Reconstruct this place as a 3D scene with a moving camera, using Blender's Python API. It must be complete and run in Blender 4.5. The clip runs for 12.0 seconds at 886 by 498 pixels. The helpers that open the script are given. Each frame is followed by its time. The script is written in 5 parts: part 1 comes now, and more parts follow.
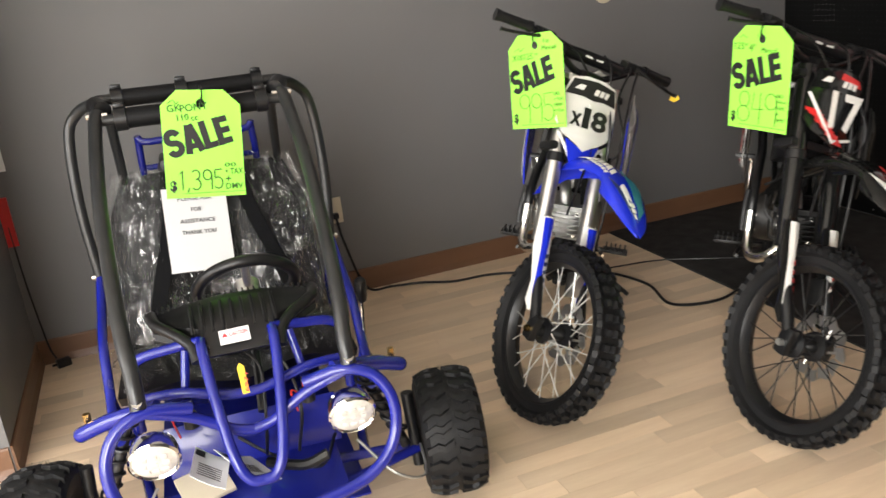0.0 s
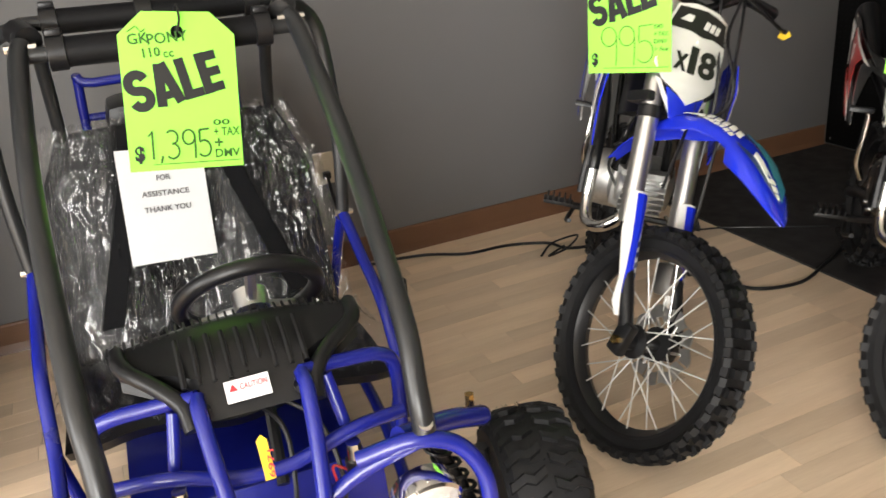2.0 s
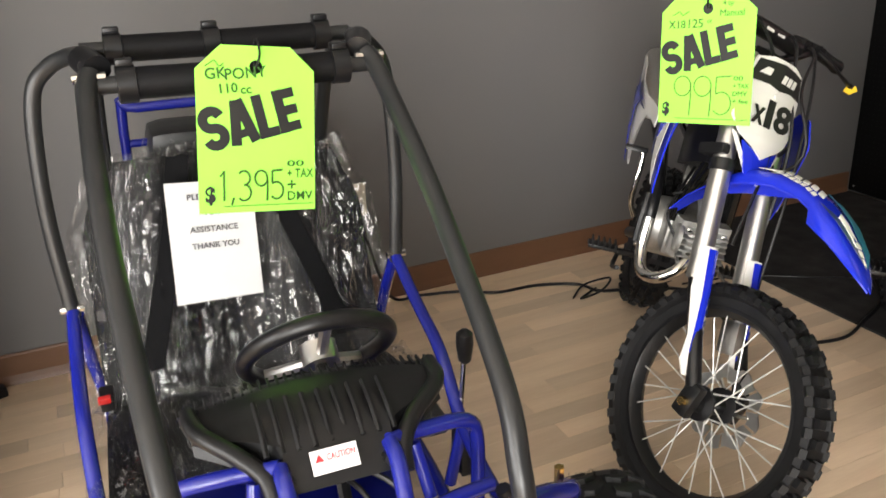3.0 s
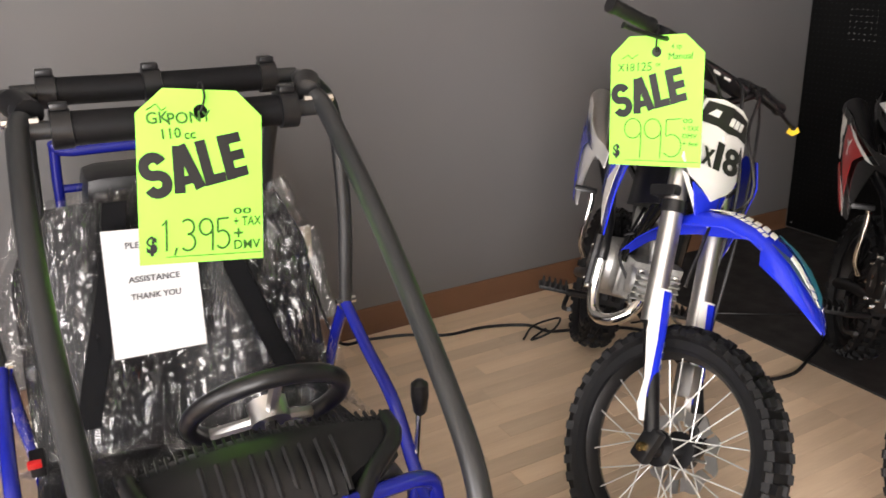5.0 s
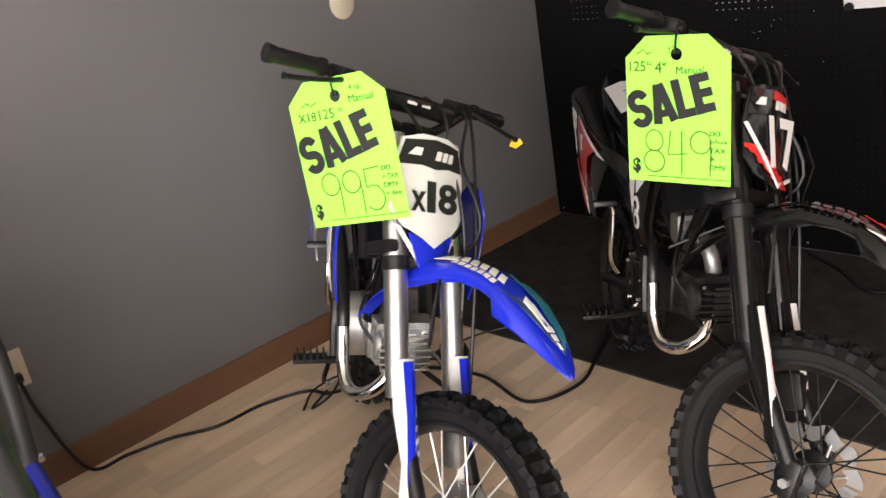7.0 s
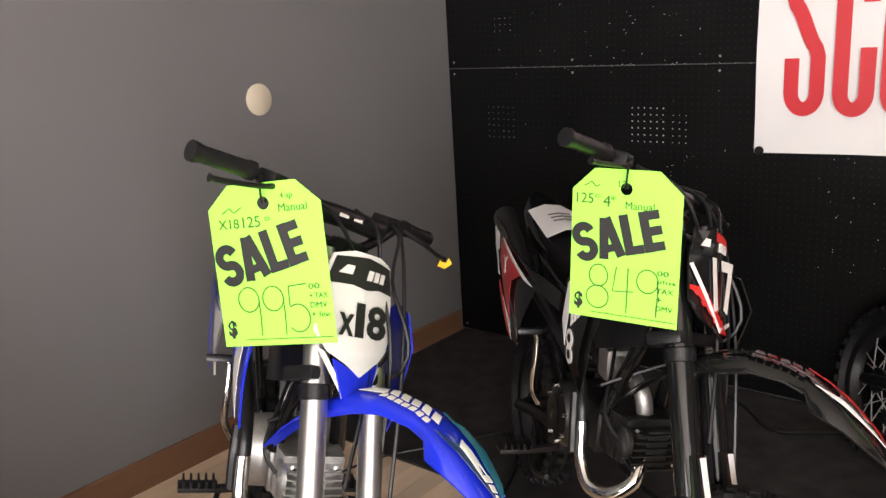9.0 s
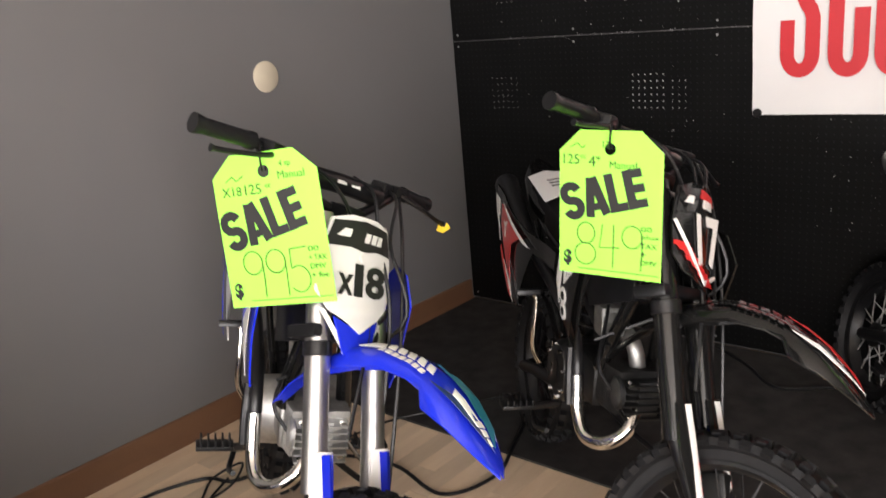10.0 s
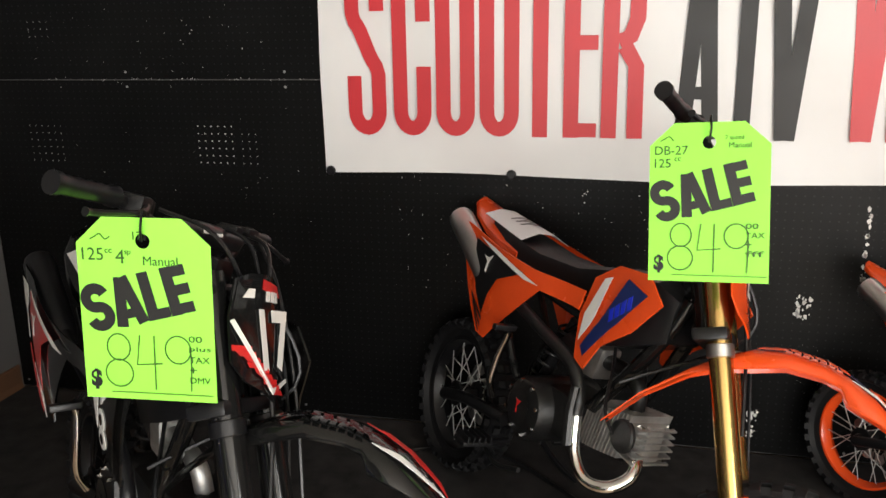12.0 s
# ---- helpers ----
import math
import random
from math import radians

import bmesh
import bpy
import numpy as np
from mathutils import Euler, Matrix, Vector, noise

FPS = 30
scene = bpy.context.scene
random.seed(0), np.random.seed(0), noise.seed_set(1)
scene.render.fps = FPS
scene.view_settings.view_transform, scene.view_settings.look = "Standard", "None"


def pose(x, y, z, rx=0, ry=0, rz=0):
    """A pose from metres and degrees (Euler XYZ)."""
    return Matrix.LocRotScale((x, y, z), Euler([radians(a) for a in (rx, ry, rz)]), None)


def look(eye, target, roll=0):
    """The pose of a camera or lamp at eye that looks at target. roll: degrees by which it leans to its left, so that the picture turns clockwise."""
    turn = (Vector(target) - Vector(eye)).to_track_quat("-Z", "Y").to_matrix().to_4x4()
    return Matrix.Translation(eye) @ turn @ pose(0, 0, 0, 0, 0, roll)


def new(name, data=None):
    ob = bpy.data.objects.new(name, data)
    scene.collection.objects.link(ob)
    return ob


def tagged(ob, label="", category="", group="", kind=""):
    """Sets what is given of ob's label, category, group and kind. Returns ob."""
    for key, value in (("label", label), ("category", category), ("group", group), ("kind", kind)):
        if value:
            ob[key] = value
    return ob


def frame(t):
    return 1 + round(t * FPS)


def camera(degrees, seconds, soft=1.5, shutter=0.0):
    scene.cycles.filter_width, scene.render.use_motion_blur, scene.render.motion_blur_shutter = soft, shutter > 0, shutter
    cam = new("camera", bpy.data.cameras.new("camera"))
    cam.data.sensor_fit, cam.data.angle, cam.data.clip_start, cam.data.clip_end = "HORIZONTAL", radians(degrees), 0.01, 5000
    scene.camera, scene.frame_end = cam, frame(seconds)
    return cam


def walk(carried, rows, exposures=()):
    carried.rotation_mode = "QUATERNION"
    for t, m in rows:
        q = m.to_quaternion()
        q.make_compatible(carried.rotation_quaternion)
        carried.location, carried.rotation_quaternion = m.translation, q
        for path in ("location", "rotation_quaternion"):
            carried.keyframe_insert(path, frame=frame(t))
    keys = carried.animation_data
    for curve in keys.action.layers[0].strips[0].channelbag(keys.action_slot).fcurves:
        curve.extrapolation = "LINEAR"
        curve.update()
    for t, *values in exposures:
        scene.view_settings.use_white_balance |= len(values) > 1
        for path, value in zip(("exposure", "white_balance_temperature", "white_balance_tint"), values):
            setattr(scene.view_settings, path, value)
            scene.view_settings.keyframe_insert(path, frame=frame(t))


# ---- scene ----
PATH = [
    (0, (3.622, -3.228, 1.368), (1.821, -2.623, 0.742), -6.7),
    (0.5, (3.383, -3.285, 1.356), (1.591, -2.677, 0.708), -5.3),
    (1, (3.173, -3.337, 1.35), (1.419, -2.622, 0.707), -2.2),
    (1.5, (3.055, -3.326, 1.322), (1.34, -2.57, 0.625), -3.5),
    (2, (2.876, -3.269, 1.302), (1.18, -2.56, 0.515), -5.2),
    (2.5, (2.773, -3.291, 1.295), (1.085, -2.617, 0.461), -4.2),
    (3, (2.695, -3.402, 1.344), (1.008, -2.633, 0.594), -2.3),
    (5, (2.635, -3.4, 1.347), (0.986, -2.49, 0.673), -1.5),
    (5.5, (2.617, -3.329, 1.346), (1.069, -2.246, 0.69), -1.6),
    (6, (2.561, -3.157, 1.35), (1.124, -1.937, 0.683), -3.0),
    (6.5, (2.541, -3.061, 1.369), (1.113, -1.852, 0.661), -7.4),
    (7, (2.535, -3.003, 1.383), (1.125, -1.771, 0.68), -9.9),
    (7.5, (2.458, -2.949, 1.382), (1.143, -1.585, 0.741), -6.7),
    (9.5, (2.357, -2.972, 1.403), (1.124, -1.481, 0.897), -3.3),
    (10, (2.455, -2.992, 1.387), (1.189, -1.548, 0.828), -5.2),
    (10.5, (2.497, -2.961, 1.372), (1.365, -1.443, 0.73), -4.9),
    (11, (2.515, -2.861, 1.38), (1.679, -1.162, 0.736), -3.5),
    (11.5, (2.46, -2.719, 1.41), (1.905, -0.882, 0.846), -2.5),
    (12, (2.382, -2.652, 1.41), (1.937, -0.776, 0.879), -1.0),
]
cam = camera(55.7, 12.0, shutter=0.4)
walk(cam, [(t, look(eye, target, roll)) for t, eye, target, roll in PATH],
     exposures=[(0, 0.05, 6500, 10), (2.5, 0.08, 6500, 10), (5, 0.22, 6500, 16), (7.5, 0.1, 6500, 17), (9.5, 0.2, 6500, 17), (10.5, 0.25, 6500, 13), (11, 0.3, 6500, 10), (11.5, 0.08, 6500, 10), (12, -0.2, 6500, 10)])
# ---- world, sun, window light ----
WINDOW_Y, WINDOW_Z, FRONT_X = (-7.0, -4.1), (0.35, 2.45), 5.6
sky_world = bpy.data.worlds.new("sky")
scene.world = sky_world
sky_world.use_nodes = True
sky = sky_world.node_tree.nodes.new("ShaderNodeTexSky")
sky.sky_type, sky.sun_disc = "NISHITA", False
sky.sun_elevation, sky.sun_rotation = radians(40), radians(250)
sky_world.node_tree.links.new(sky.outputs[0], sky_world.node_tree.nodes["Background"].inputs[0])
sky_world.node_tree.nodes["Background"].inputs[1].default_value = 0.1
daylight = bpy.data.lights.new("window_daylight", "AREA")
daylight.shape, daylight.size, daylight.size_y = "RECTANGLE", WINDOW_Y[1] - WINDOW_Y[0], WINDOW_Z[1] - WINDOW_Z[0]
daylight.energy, daylight.color = 330, (1.0, 0.97, 0.92)
new("window_daylight", daylight).matrix_world = look(
    (FRONT_X - 0.02, sum(WINDOW_Y) / 2, sum(WINDOW_Z) / 2), (0, sum(WINDOW_Y) / 2, sum(WINDOW_Z) / 2))

# fill lamp in an added south opening, brightening the bikes and the pegboard
SOUTH_X, SOUTH_Z = (1.5, 5.2), (0.35, 2.45)
side_light = bpy.data.lights.new("side_fill_light", "AREA")
side_light.shape, side_light.size, side_light.size_y = "RECTANGLE", SOUTH_X[1] - SOUTH_X[0], SOUTH_Z[1] - SOUTH_Z[0]
side_light.energy, side_light.color = 230, (1.0, 0.965, 0.92)
new("side_fill_light", side_light).matrix_world = look(
    (sum(SOUTH_X) / 2, -7.2 + 0.02, sum(SOUTH_Z) / 2), (sum(SOUTH_X) / 2, 0, sum(SOUTH_Z) / 2))


# ---- materials ----
def material(name, color, rough=0.5, metal=0.0, vary=0.12, scale=8.0, fine=120.0, bump=0.1, coat=0.0, pieces=0.0,
             second=None, stretch=(1, 1, 1), spec=0.5):
    m = bpy.data.materials.new(name)
    m.use_nodes = True
    n, k = m.node_tree.nodes, m.node_tree.links.new
    b = n["Principled BSDF"]
    tc, mp = n.new("ShaderNodeTexCoord"), n.new("ShaderNodeMapping")
    mp.inputs["Scale"].default_value = stretch
    k(tc.outputs["Object"], mp.inputs[0])
    big, small = n.new("ShaderNodeTexNoise"), n.new("ShaderNodeTexNoise")
    big.inputs["Scale"].default_value, small.inputs["Scale"].default_value = scale, fine
    big.inputs["Detail"].default_value = 5
    k(mp.outputs[0], big.inputs[0]), k(mp.outputs[0], small.inputs[0])
    add = n.new("ShaderNodeMath")
    add.operation = "MULTIPLY_ADD"
    add.inputs[1].default_value = 0.35
    k(small.outputs[0], add.inputs[0]), k(big.outputs[0], add.inputs[2])
    ramp = n.new("ShaderNodeMapRange")
    ramp.inputs[1].default_value, ramp.inputs[2].default_value = 0.4, 0.95
    k(add.outputs[0], ramp.inputs[0])
    mix = n.new("ShaderNodeMix")
    mix.data_type = "RGBA"
    other = second or tuple(c * (1 - vary * 2) for c in color)
    mix.inputs[6].default_value, mix.inputs[7].default_value = (*other, 1), (*color, 1)
    k(ramp.outputs[0], mix.inputs[0])
    out = mix.outputs[2]
    if pieces:
        info, hsv, rng = n.new("ShaderNodeObjectInfo"), n.new("ShaderNodeHueSaturation"), n.new("ShaderNodeMapRange")
        rng.inputs[3].default_value, rng.inputs[4].default_value = 1 - pieces, 1 + pieces
        geo, both = n.new("ShaderNodeNewGeometry"), n.new("ShaderNodeMath")
        both.operation = "ADD"
        wrap = n.new("ShaderNodeMath")
        wrap.operation = "FRACT"
        k(info.outputs["Random"], both.inputs[0]), k(geo.outputs["Random Per Island"], both.inputs[1])
        k(both.outputs[0], wrap.inputs[0]), k(wrap.outputs[0], rng.inputs[0])
        k(rng.outputs[0], hsv.inputs["Value"]), k(out, hsv.inputs["Color"])
        out = hsv.outputs[0]
    k(out, b.inputs["Base Color"])
    rr = n.new("ShaderNodeMapRange")
    rr.inputs[3].default_value, rr.inputs[4].default_value = max(0.02, rough * 0.85), min(1, rough * 1.2)
    k(big.outputs[0], rr.inputs[0]), k(rr.outputs[0], b.inputs["Roughness"])
    b.inputs["Metallic"].default_value = metal
    b.inputs["Specular IOR Level"].default_value = spec
    b.inputs["Coat Weight"].default_value, b.inputs["Coat Roughness"].default_value = coat, 0.08
    if bump:
        bp = n.new("ShaderNodeBump")
        bp.inputs["Strength"].default_value, bp.inputs["Distance"].default_value = bump, 0.002
        k(add.outputs[0], bp.inputs["Height"]), k(bp.outputs[0], b.inputs["Normal"])
    return m


def pegboard_material():
    """Black painted board with a one-inch grid of small round holes."""
    m = material("black_pegboard", (0.005, 0.005, 0.005), 0.38, vary=0.3, scale=3, fine=40, bump=0.25, second=(0.002, 0.002, 0.002), spec=0.16)
    n, k = m.node_tree.nodes, m.node_tree.links.new
    b = n["Principled BSDF"]
    tc, sep, comb = n.new("ShaderNodeTexCoord"), n.new("ShaderNodeSeparateXYZ"), n.new("ShaderNodeCombineXYZ")
    k(tc.outputs["Object"], sep.inputs[0])
    for i, axis in ((0, "X"), (1, "Z")):
        w = n.new("ShaderNodeMath")
        w.operation = "PINGPONG"
        w.inputs[1].default_value = 0.0127
        k(sep.outputs[axis], w.inputs[0]), k(w.outputs[0], comb.inputs[i])
    ln, lt = n.new("ShaderNodeVectorMath"), n.new("ShaderNodeMath")
    ln.operation, lt.operation = "LENGTH", "LESS_THAN"
    lt.inputs[1].default_value = 0.0028
    k(comb.outputs[0], ln.inputs[0]), k(ln.outputs["Value"], lt.inputs[0])
    old = b.inputs["Base Color"].links[0].from_socket
    mix = n.new("ShaderNodeMix")
    mix.data_type = "RGBA"
    mix.inputs[7].default_value = (0.018, 0.018, 0.019, 1)
    k(lt.outputs[0], mix.inputs[0]), k(old, mix.inputs[6]), k(mix.outputs[2], b.inputs["Base Color"])
    return m


def wrap_material():
    """Thin clear plastic: mostly see-through, with a sharp gloss on its creases."""
    m = bpy.data.materials.new("clear_plastic_wrap")
    m.use_nodes = True
    n, k = m.node_tree.nodes, m.node_tree.links.new
    n.clear()
    out, mix = n.new("ShaderNodeOutputMaterial"), n.new("ShaderNodeMixShader")
    clear, gloss = n.new("ShaderNodeBsdfTransparent"), n.new("ShaderNodeBsdfGlossy")
    gloss.inputs["Roughness"].default_value = 0.09
    gloss.inputs["Color"].default_value = (0.9, 0.9, 0.9, 1)
    clear.inputs["Color"].default_value = (0.96, 0.96, 0.96, 1)
    tc, ns, mp, wave, bp = (n.new("ShaderNode" + s) for s in ("TexCoord", "TexNoise", "Mapping", "TexNoise", "Bump"))
    mp.inputs["Scale"].default_value = (4.5, 11, 3.2)
    k(tc.outputs["Object"], mp.inputs[0]), k(mp.outputs[0], ns.inputs[0])
    ns.inputs["Scale"].default_value, ns.inputs["Detail"].default_value, ns.inputs["Distortion"].default_value = 1.0, 3, 0.9
    bp.inputs["Strength"].default_value, bp.inputs["Distance"].default_value = 0.7, 0.02
    off, absolute, power = (n.new("ShaderNodeMath") for _ in range(3))
    off.operation, absolute.operation, power.operation = "SUBTRACT", "ABSOLUTE", "POWER"
    off.inputs[1].default_value, power.inputs[1].default_value = 0.5, 0.6
    k(ns.outputs[0], off.inputs[0]), k(off.outputs[0], absolute.inputs[0]), k(absolute.outputs[0], power.inputs[0])
    k(power.outputs[0], bp.inputs["Height"]), k(bp.outputs[0], gloss.inputs["Normal"])
    lw, mr = n.new("ShaderNodeLayerWeight"), n.new("ShaderNodeMapRange")
    lw.inputs[0].default_value = 0.35
    mr.inputs[3].default_value, mr.inputs[4].default_value = 0.065, 0.36
    k(lw.outputs["Facing"], mr.inputs[0]), k(mr.outputs[0], mix.inputs[0])
    k(clear.outputs[0], mix.inputs[1]), k(gloss.outputs[0], mix.inputs[2]), k(mix.outputs[0], out.inputs[0])
    return m


WALL = material("grey_wall_paint", (0.152, 0.150, 0.150), 0.55, vary=0.04, scale=1.5, fine=350, bump=0.12)
PEG, WRAP = pegboard_material(), wrap_material()
BOARD_TRIM = material("brown_vinyl_base", (0.17, 0.085, 0.045), 0.42, vary=0.1, scale=5, bump=0.05)
PLANK = material("laminate_plank", (0.80, 0.635, 0.46), 0.30, vary=0.1, scale=3, fine=25, bump=0.03, pieces=0.16,
                 second=(0.67, 0.505, 0.35), stretch=(9, 0.8, 1))
UNDER = material("floor_underlay", (0.22, 0.14, 0.09), 0.7)
CARPET = material("charcoal_carpet", (0.050, 0.047, 0.046), 0.95, vary=0.3, scale=14, fine=420, bump=0.9, spec=0.1)
CEIL = material("ceiling_white", (0.72, 0.72, 0.7), 0.8, vary=0.03, scale=4)
WHITE = material("white_plastic", (0.78, 0.77, 0.74), 0.32, vary=0.03, bump=0.02, coat=0.2)
IVORY = material("ivory_plastic", (0.62, 0.55, 0.42), 0.4, vary=0.04, bump=0.02)
PAPER = material("white_paper", (0.80, 0.81, 0.83), 0.7, vary=0.02, scale=3, bump=0.03)
VINYL = material("banner_vinyl", (0.80, 0.80, 0.80), 0.36, vary=0.03, scale=3, fine=9, bump=0.35)
RED_INK = material("red_ink", (0.62, 0.035, 0.045), 0.4, vary=0.05, scale=4, bump=0.05)
BLACK_INK = material("black_ink", (0.012, 0.012, 0.012), 0.5, vary=0.1, bump=0.02)
GREY_INK = material("grey_ink", (0.12, 0.12, 0.13), 0.6, vary=0.05, bump=0)
NEON = material("neon_green_card", (0.33, 0.96, 0.085), 0.6, vary=0.02, scale=5, bump=0.03)
PEN = material("green_black_pen", (0.035, 0.12, 0.012), 0.5, vary=0.05, bump=0)
RUBBER = material("tyre_rubber", (0.010, 0.010, 0.011), 0.55, vary=0.25, scale=20, bump=0.35, spec=0.3)
BLACK = material("black_plastic", (0.009, 0.009, 0.010), 0.33, vary=0.2, scale=25, bump=0.12, spec=0.4)
SATIN = material("satin_black_tube", (0.019, 0.020, 0.021), 0.32, vary=0.12, scale=10, fine=300, bump=0.08)
GLOSS = material("gloss_black", (0.008, 0.008, 0.008), 0.10, vary=0.1, bump=0.02, coat=0.2, spec=0.35)
FOAM = material("foam_sleeve", (0.005, 0.005, 0.006), 0.55, vary=0.2, scale=30, bump=0.4, spec=0.2)
WEBBING = material("belt_webbing", (0.006, 0.006, 0.007), 0.8, vary=0.2, scale=40, fine=500, bump=0.3, spec=0.12)
SEAT = material("black_vinyl", (0.007, 0.007, 0.008), 0.42, vary=0.2, scale=20, fine=260, bump=0.35, spec=0.25)
STEEL = material("brushed_aluminium", (0.66, 0.65, 0.63), 0.34, 1.0, vary=0.08, scale=6, fine=90, bump=0.1, stretch=(1, 1, 0.2))
CAST = material("cast_aluminium", (0.60, 0.60, 0.58), 0.42, 0.9, vary=0.18, scale=25, bump=0.35)
CHROME = material("chrome", (0.80, 0.78, 0.74), 0.1, 1.0, vary=0.04, scale=6, bump=0.02)
SPOKE = material("spoke_steel", (0.72, 0.72, 0.70), 0.35, 0.5, vary=0.05, bump=0)
GOLD = material("gold_anodised", (0.66, 0.44, 0.16), 0.22, 1.0, vary=0.05, scale=6, bump=0.03)
DARKMETAL = material("dark_cast_metal", (0.05, 0.05, 0.05), 0.4, 0.8, vary=0.2, scale=25, bump=0.3)
BLUE = material("blue_plastic", (0.012, 0.03, 0.62), 0.22, vary=0.08, scale=5, bump=0.02, coat=0.5)
NAVY = material("dark_blue_decal", (0.012, 0.025, 0.12), 0.3, vary=0.1, bump=0.02)
TEAL = material("teal_decal", (0.02, 0.16, 0.24), 0.3, vary=0.1, bump=0.02)
KART_BLUE = material("blue_powder_coat", (0.010, 0.016, 0.25), 0.25, vary=0.1, scale=12, fine=240, bump=0.08, coat=0.35)
ORANGE = material("orange_plastic", (0.86, 0.085, 0.012), 0.26, vary=0.06, scale=5, bump=0.02, coat=0.4)
RED = material("red_plastic", (0.62, 0.02, 0.02), 0.3, vary=0.08, bump=0.02, coat=0.3)
YELLOW = material("yellow_tag", (0.82, 0.55, 0.02), 0.45, vary=0.05, bump=0.02)
LENS = material("lamp_reflector", (0.82, 0.82, 0.80), 0.22, 0.35, vary=0.12, scale=60, bump=0.6, coat=0.5)


# ---- mesh helpers ----
def part(name, bm, material_, parent=None, label="", smooth=True, matrix=None):
    me = bpy.data.meshes.new(name)
    if matrix is not None:
        bm.transform(matrix)
    bmesh.ops.recalc_face_normals(bm, faces=bm.faces)
    bm.to_mesh(me)
    bm.free()
    for p in me.polygons:
        p.use_smooth = smooth
    if smooth:
        me.set_sharp_from_angle(angle=radians(38))
    me.materials.append(material_)
    ob = new(name, me)
    if parent:
        ob.parent = parent
    if label:
        ob["label"] = label
    return ob


def thing(name, m, label, category, group="", kind=""):
    ob = new(name)
    ob.empty_display_size = 0.1
    ob.matrix_world = m
    return tagged(ob, label, category, group, kind)


def spline(points, steps=6):
    p = [Vector(q) for q in points]
    if len(p) < 3:
        return p
    ext = [2 * p[0] - p[1], *p, 2 * p[-1] - p[-2]]
    out = []
    for i in range(1, len(ext) - 2):
        a, b, c, d = ext[i - 1:i + 3]
        for s in range(steps):
            t = s / steps
            out.append(0.5 * (2 * b + (c - a) * t + (2 * a - 5 * b + 4 * c - d) * t * t + (3 * b - a - 3 * c + d) * t ** 3))
    return out + [p[-1]]


def sweep(bm, line, radii, n=10, closed=False):
    """A tube round a line of points."""
    count = len(line)
    radii = radii if isinstance(radii, (list, tuple)) else [radii] * count
    up, rings = Vector((0.13, 0.31, 0.94)), []
    for i, c in enumerate(line):
        t = (line[(i + 1) % count] - line[i - 1]) if closed else (line[min(i + 1, count - 1)] - line[max(i - 1, 0)])
        t = t.normalized() if t.length > 1e-9 else Vector((0, 0, 1))
        side = t.cross(up)
        side = side.normalized() if side.length > 1e-4 else t.orthogonal().normalized()
        top = side.cross(t).normalized()
        up = top
        rings.append([bm.verts.new(c + radii[i] * (math.cos(a) * side + math.sin(a) * top))
                      for a in (2 * math.pi * j / n for j in range(n))])
    pairs = list(zip(rings, rings[1:])) + ([(rings[-1], rings[0])] if closed else [])
    for r0, r1 in pairs:
        for j in range(n):
            bm.faces.new((r0[j], r0[(j + 1) % n], r1[(j + 1) % n], r1[j]))
    if not closed:
        bm.faces.new(rings[0]), bm.faces.new(rings[-1])
    return bm


def tube(points, r, n=10, steps=6, bm=None, closed=False):
    bm = bm or bmesh.new()
    return sweep(bm, spline(points, steps) if not closed else [Vector(q) for q in points], r, n, closed)


def rod(a, b, r, n=10, bm=None, r2=None):
    return sweep(bm or bmesh.new(), [Vector(a), Vector(b)], [r, r if r2 is None else r2], n)


def box(c, size, bevel=0.0, rot=(0, 0, 0), bm=None):
    own = bmesh.new()
    bmesh.ops.create_cube(own, size=1, matrix=Matrix.Diagonal((*size, 1)))
    if bevel:
        bmesh.ops.bevel(own, geom=own.edges[:], offset=bevel, segments=2, affect="EDGES", profile=0.6)
    own.transform(pose(*c, *rot))
    if bm is None:
        return own
    me = bpy.data.meshes.new("joined")
    own.to_mesh(me), own.free()
    bm.from_mesh(me)
    bpy.data.meshes.remove(me)
    return bm


def lathe(profile, n=32, m=None, bm=None, closed=False):
    """Turns (radius, along) pairs round the y axis."""
    bm = bm or bmesh.new()
    m = m or Matrix()
    rings = [[bm.verts.new(m @ Vector((r * math.cos(a), y, r * math.sin(a)))) for a in (2 * math.pi * j / n for j in range(n))]
             for r, y in profile]
    for r0, r1 in list(zip(rings, rings[1:])) + ([(rings[-1], rings[0])] if closed else []):
        for j in range(n):
            bm.faces.new((r0[j], r0[(j + 1) % n], r1[(j + 1) % n], r1[j]))
    if not closed:
        for q in (rings[0], rings[-1]):
            bm.faces.new(q)
    return bm


def slab(outline, depth, m=None, bend=None, cuts=0):
    """A flat outline (u, v) given thickness along its normal; bend moves each point."""
    bm = bmesh.new()
    face = bm.faces.new([bm.verts.new((u, v, 0)) for u, v in outline])
    if cuts:
        bmesh.ops.triangulate(bm, faces=[face])
        bmesh.ops.subdivide_edges(bm, edges=bm.edges[:], cuts=cuts, use_grid_fill=True)
    g = bmesh.ops.extrude_face_region(bm, geom=bm.faces[:])
    for v in (e for e in g["geom"] if isinstance(e, bmesh.types.BMVert)):
        v.co.z += depth
    if bend:
        for v in bm.verts:
            v.co = Vector(bend(v.co))
    if m:
        bm.transform(m)
    return bm


def loft(sections, close_ends=True):
    """A skin over equally long closed sections."""
    bm = bmesh.new()
    rings = [[bm.verts.new(p) for p in s] for s in sections]
    n = len(rings[0])
    for r0, r1 in zip(rings, rings[1:]):
        for j in range(n):
            bm.faces.new((r0[j], r0[(j + 1) % n], r1[(j + 1) % n], r1[j]))
    if close_ends:
        bm.faces.new(rings[0]), bm.faces.new(rings[-1])
    return bm


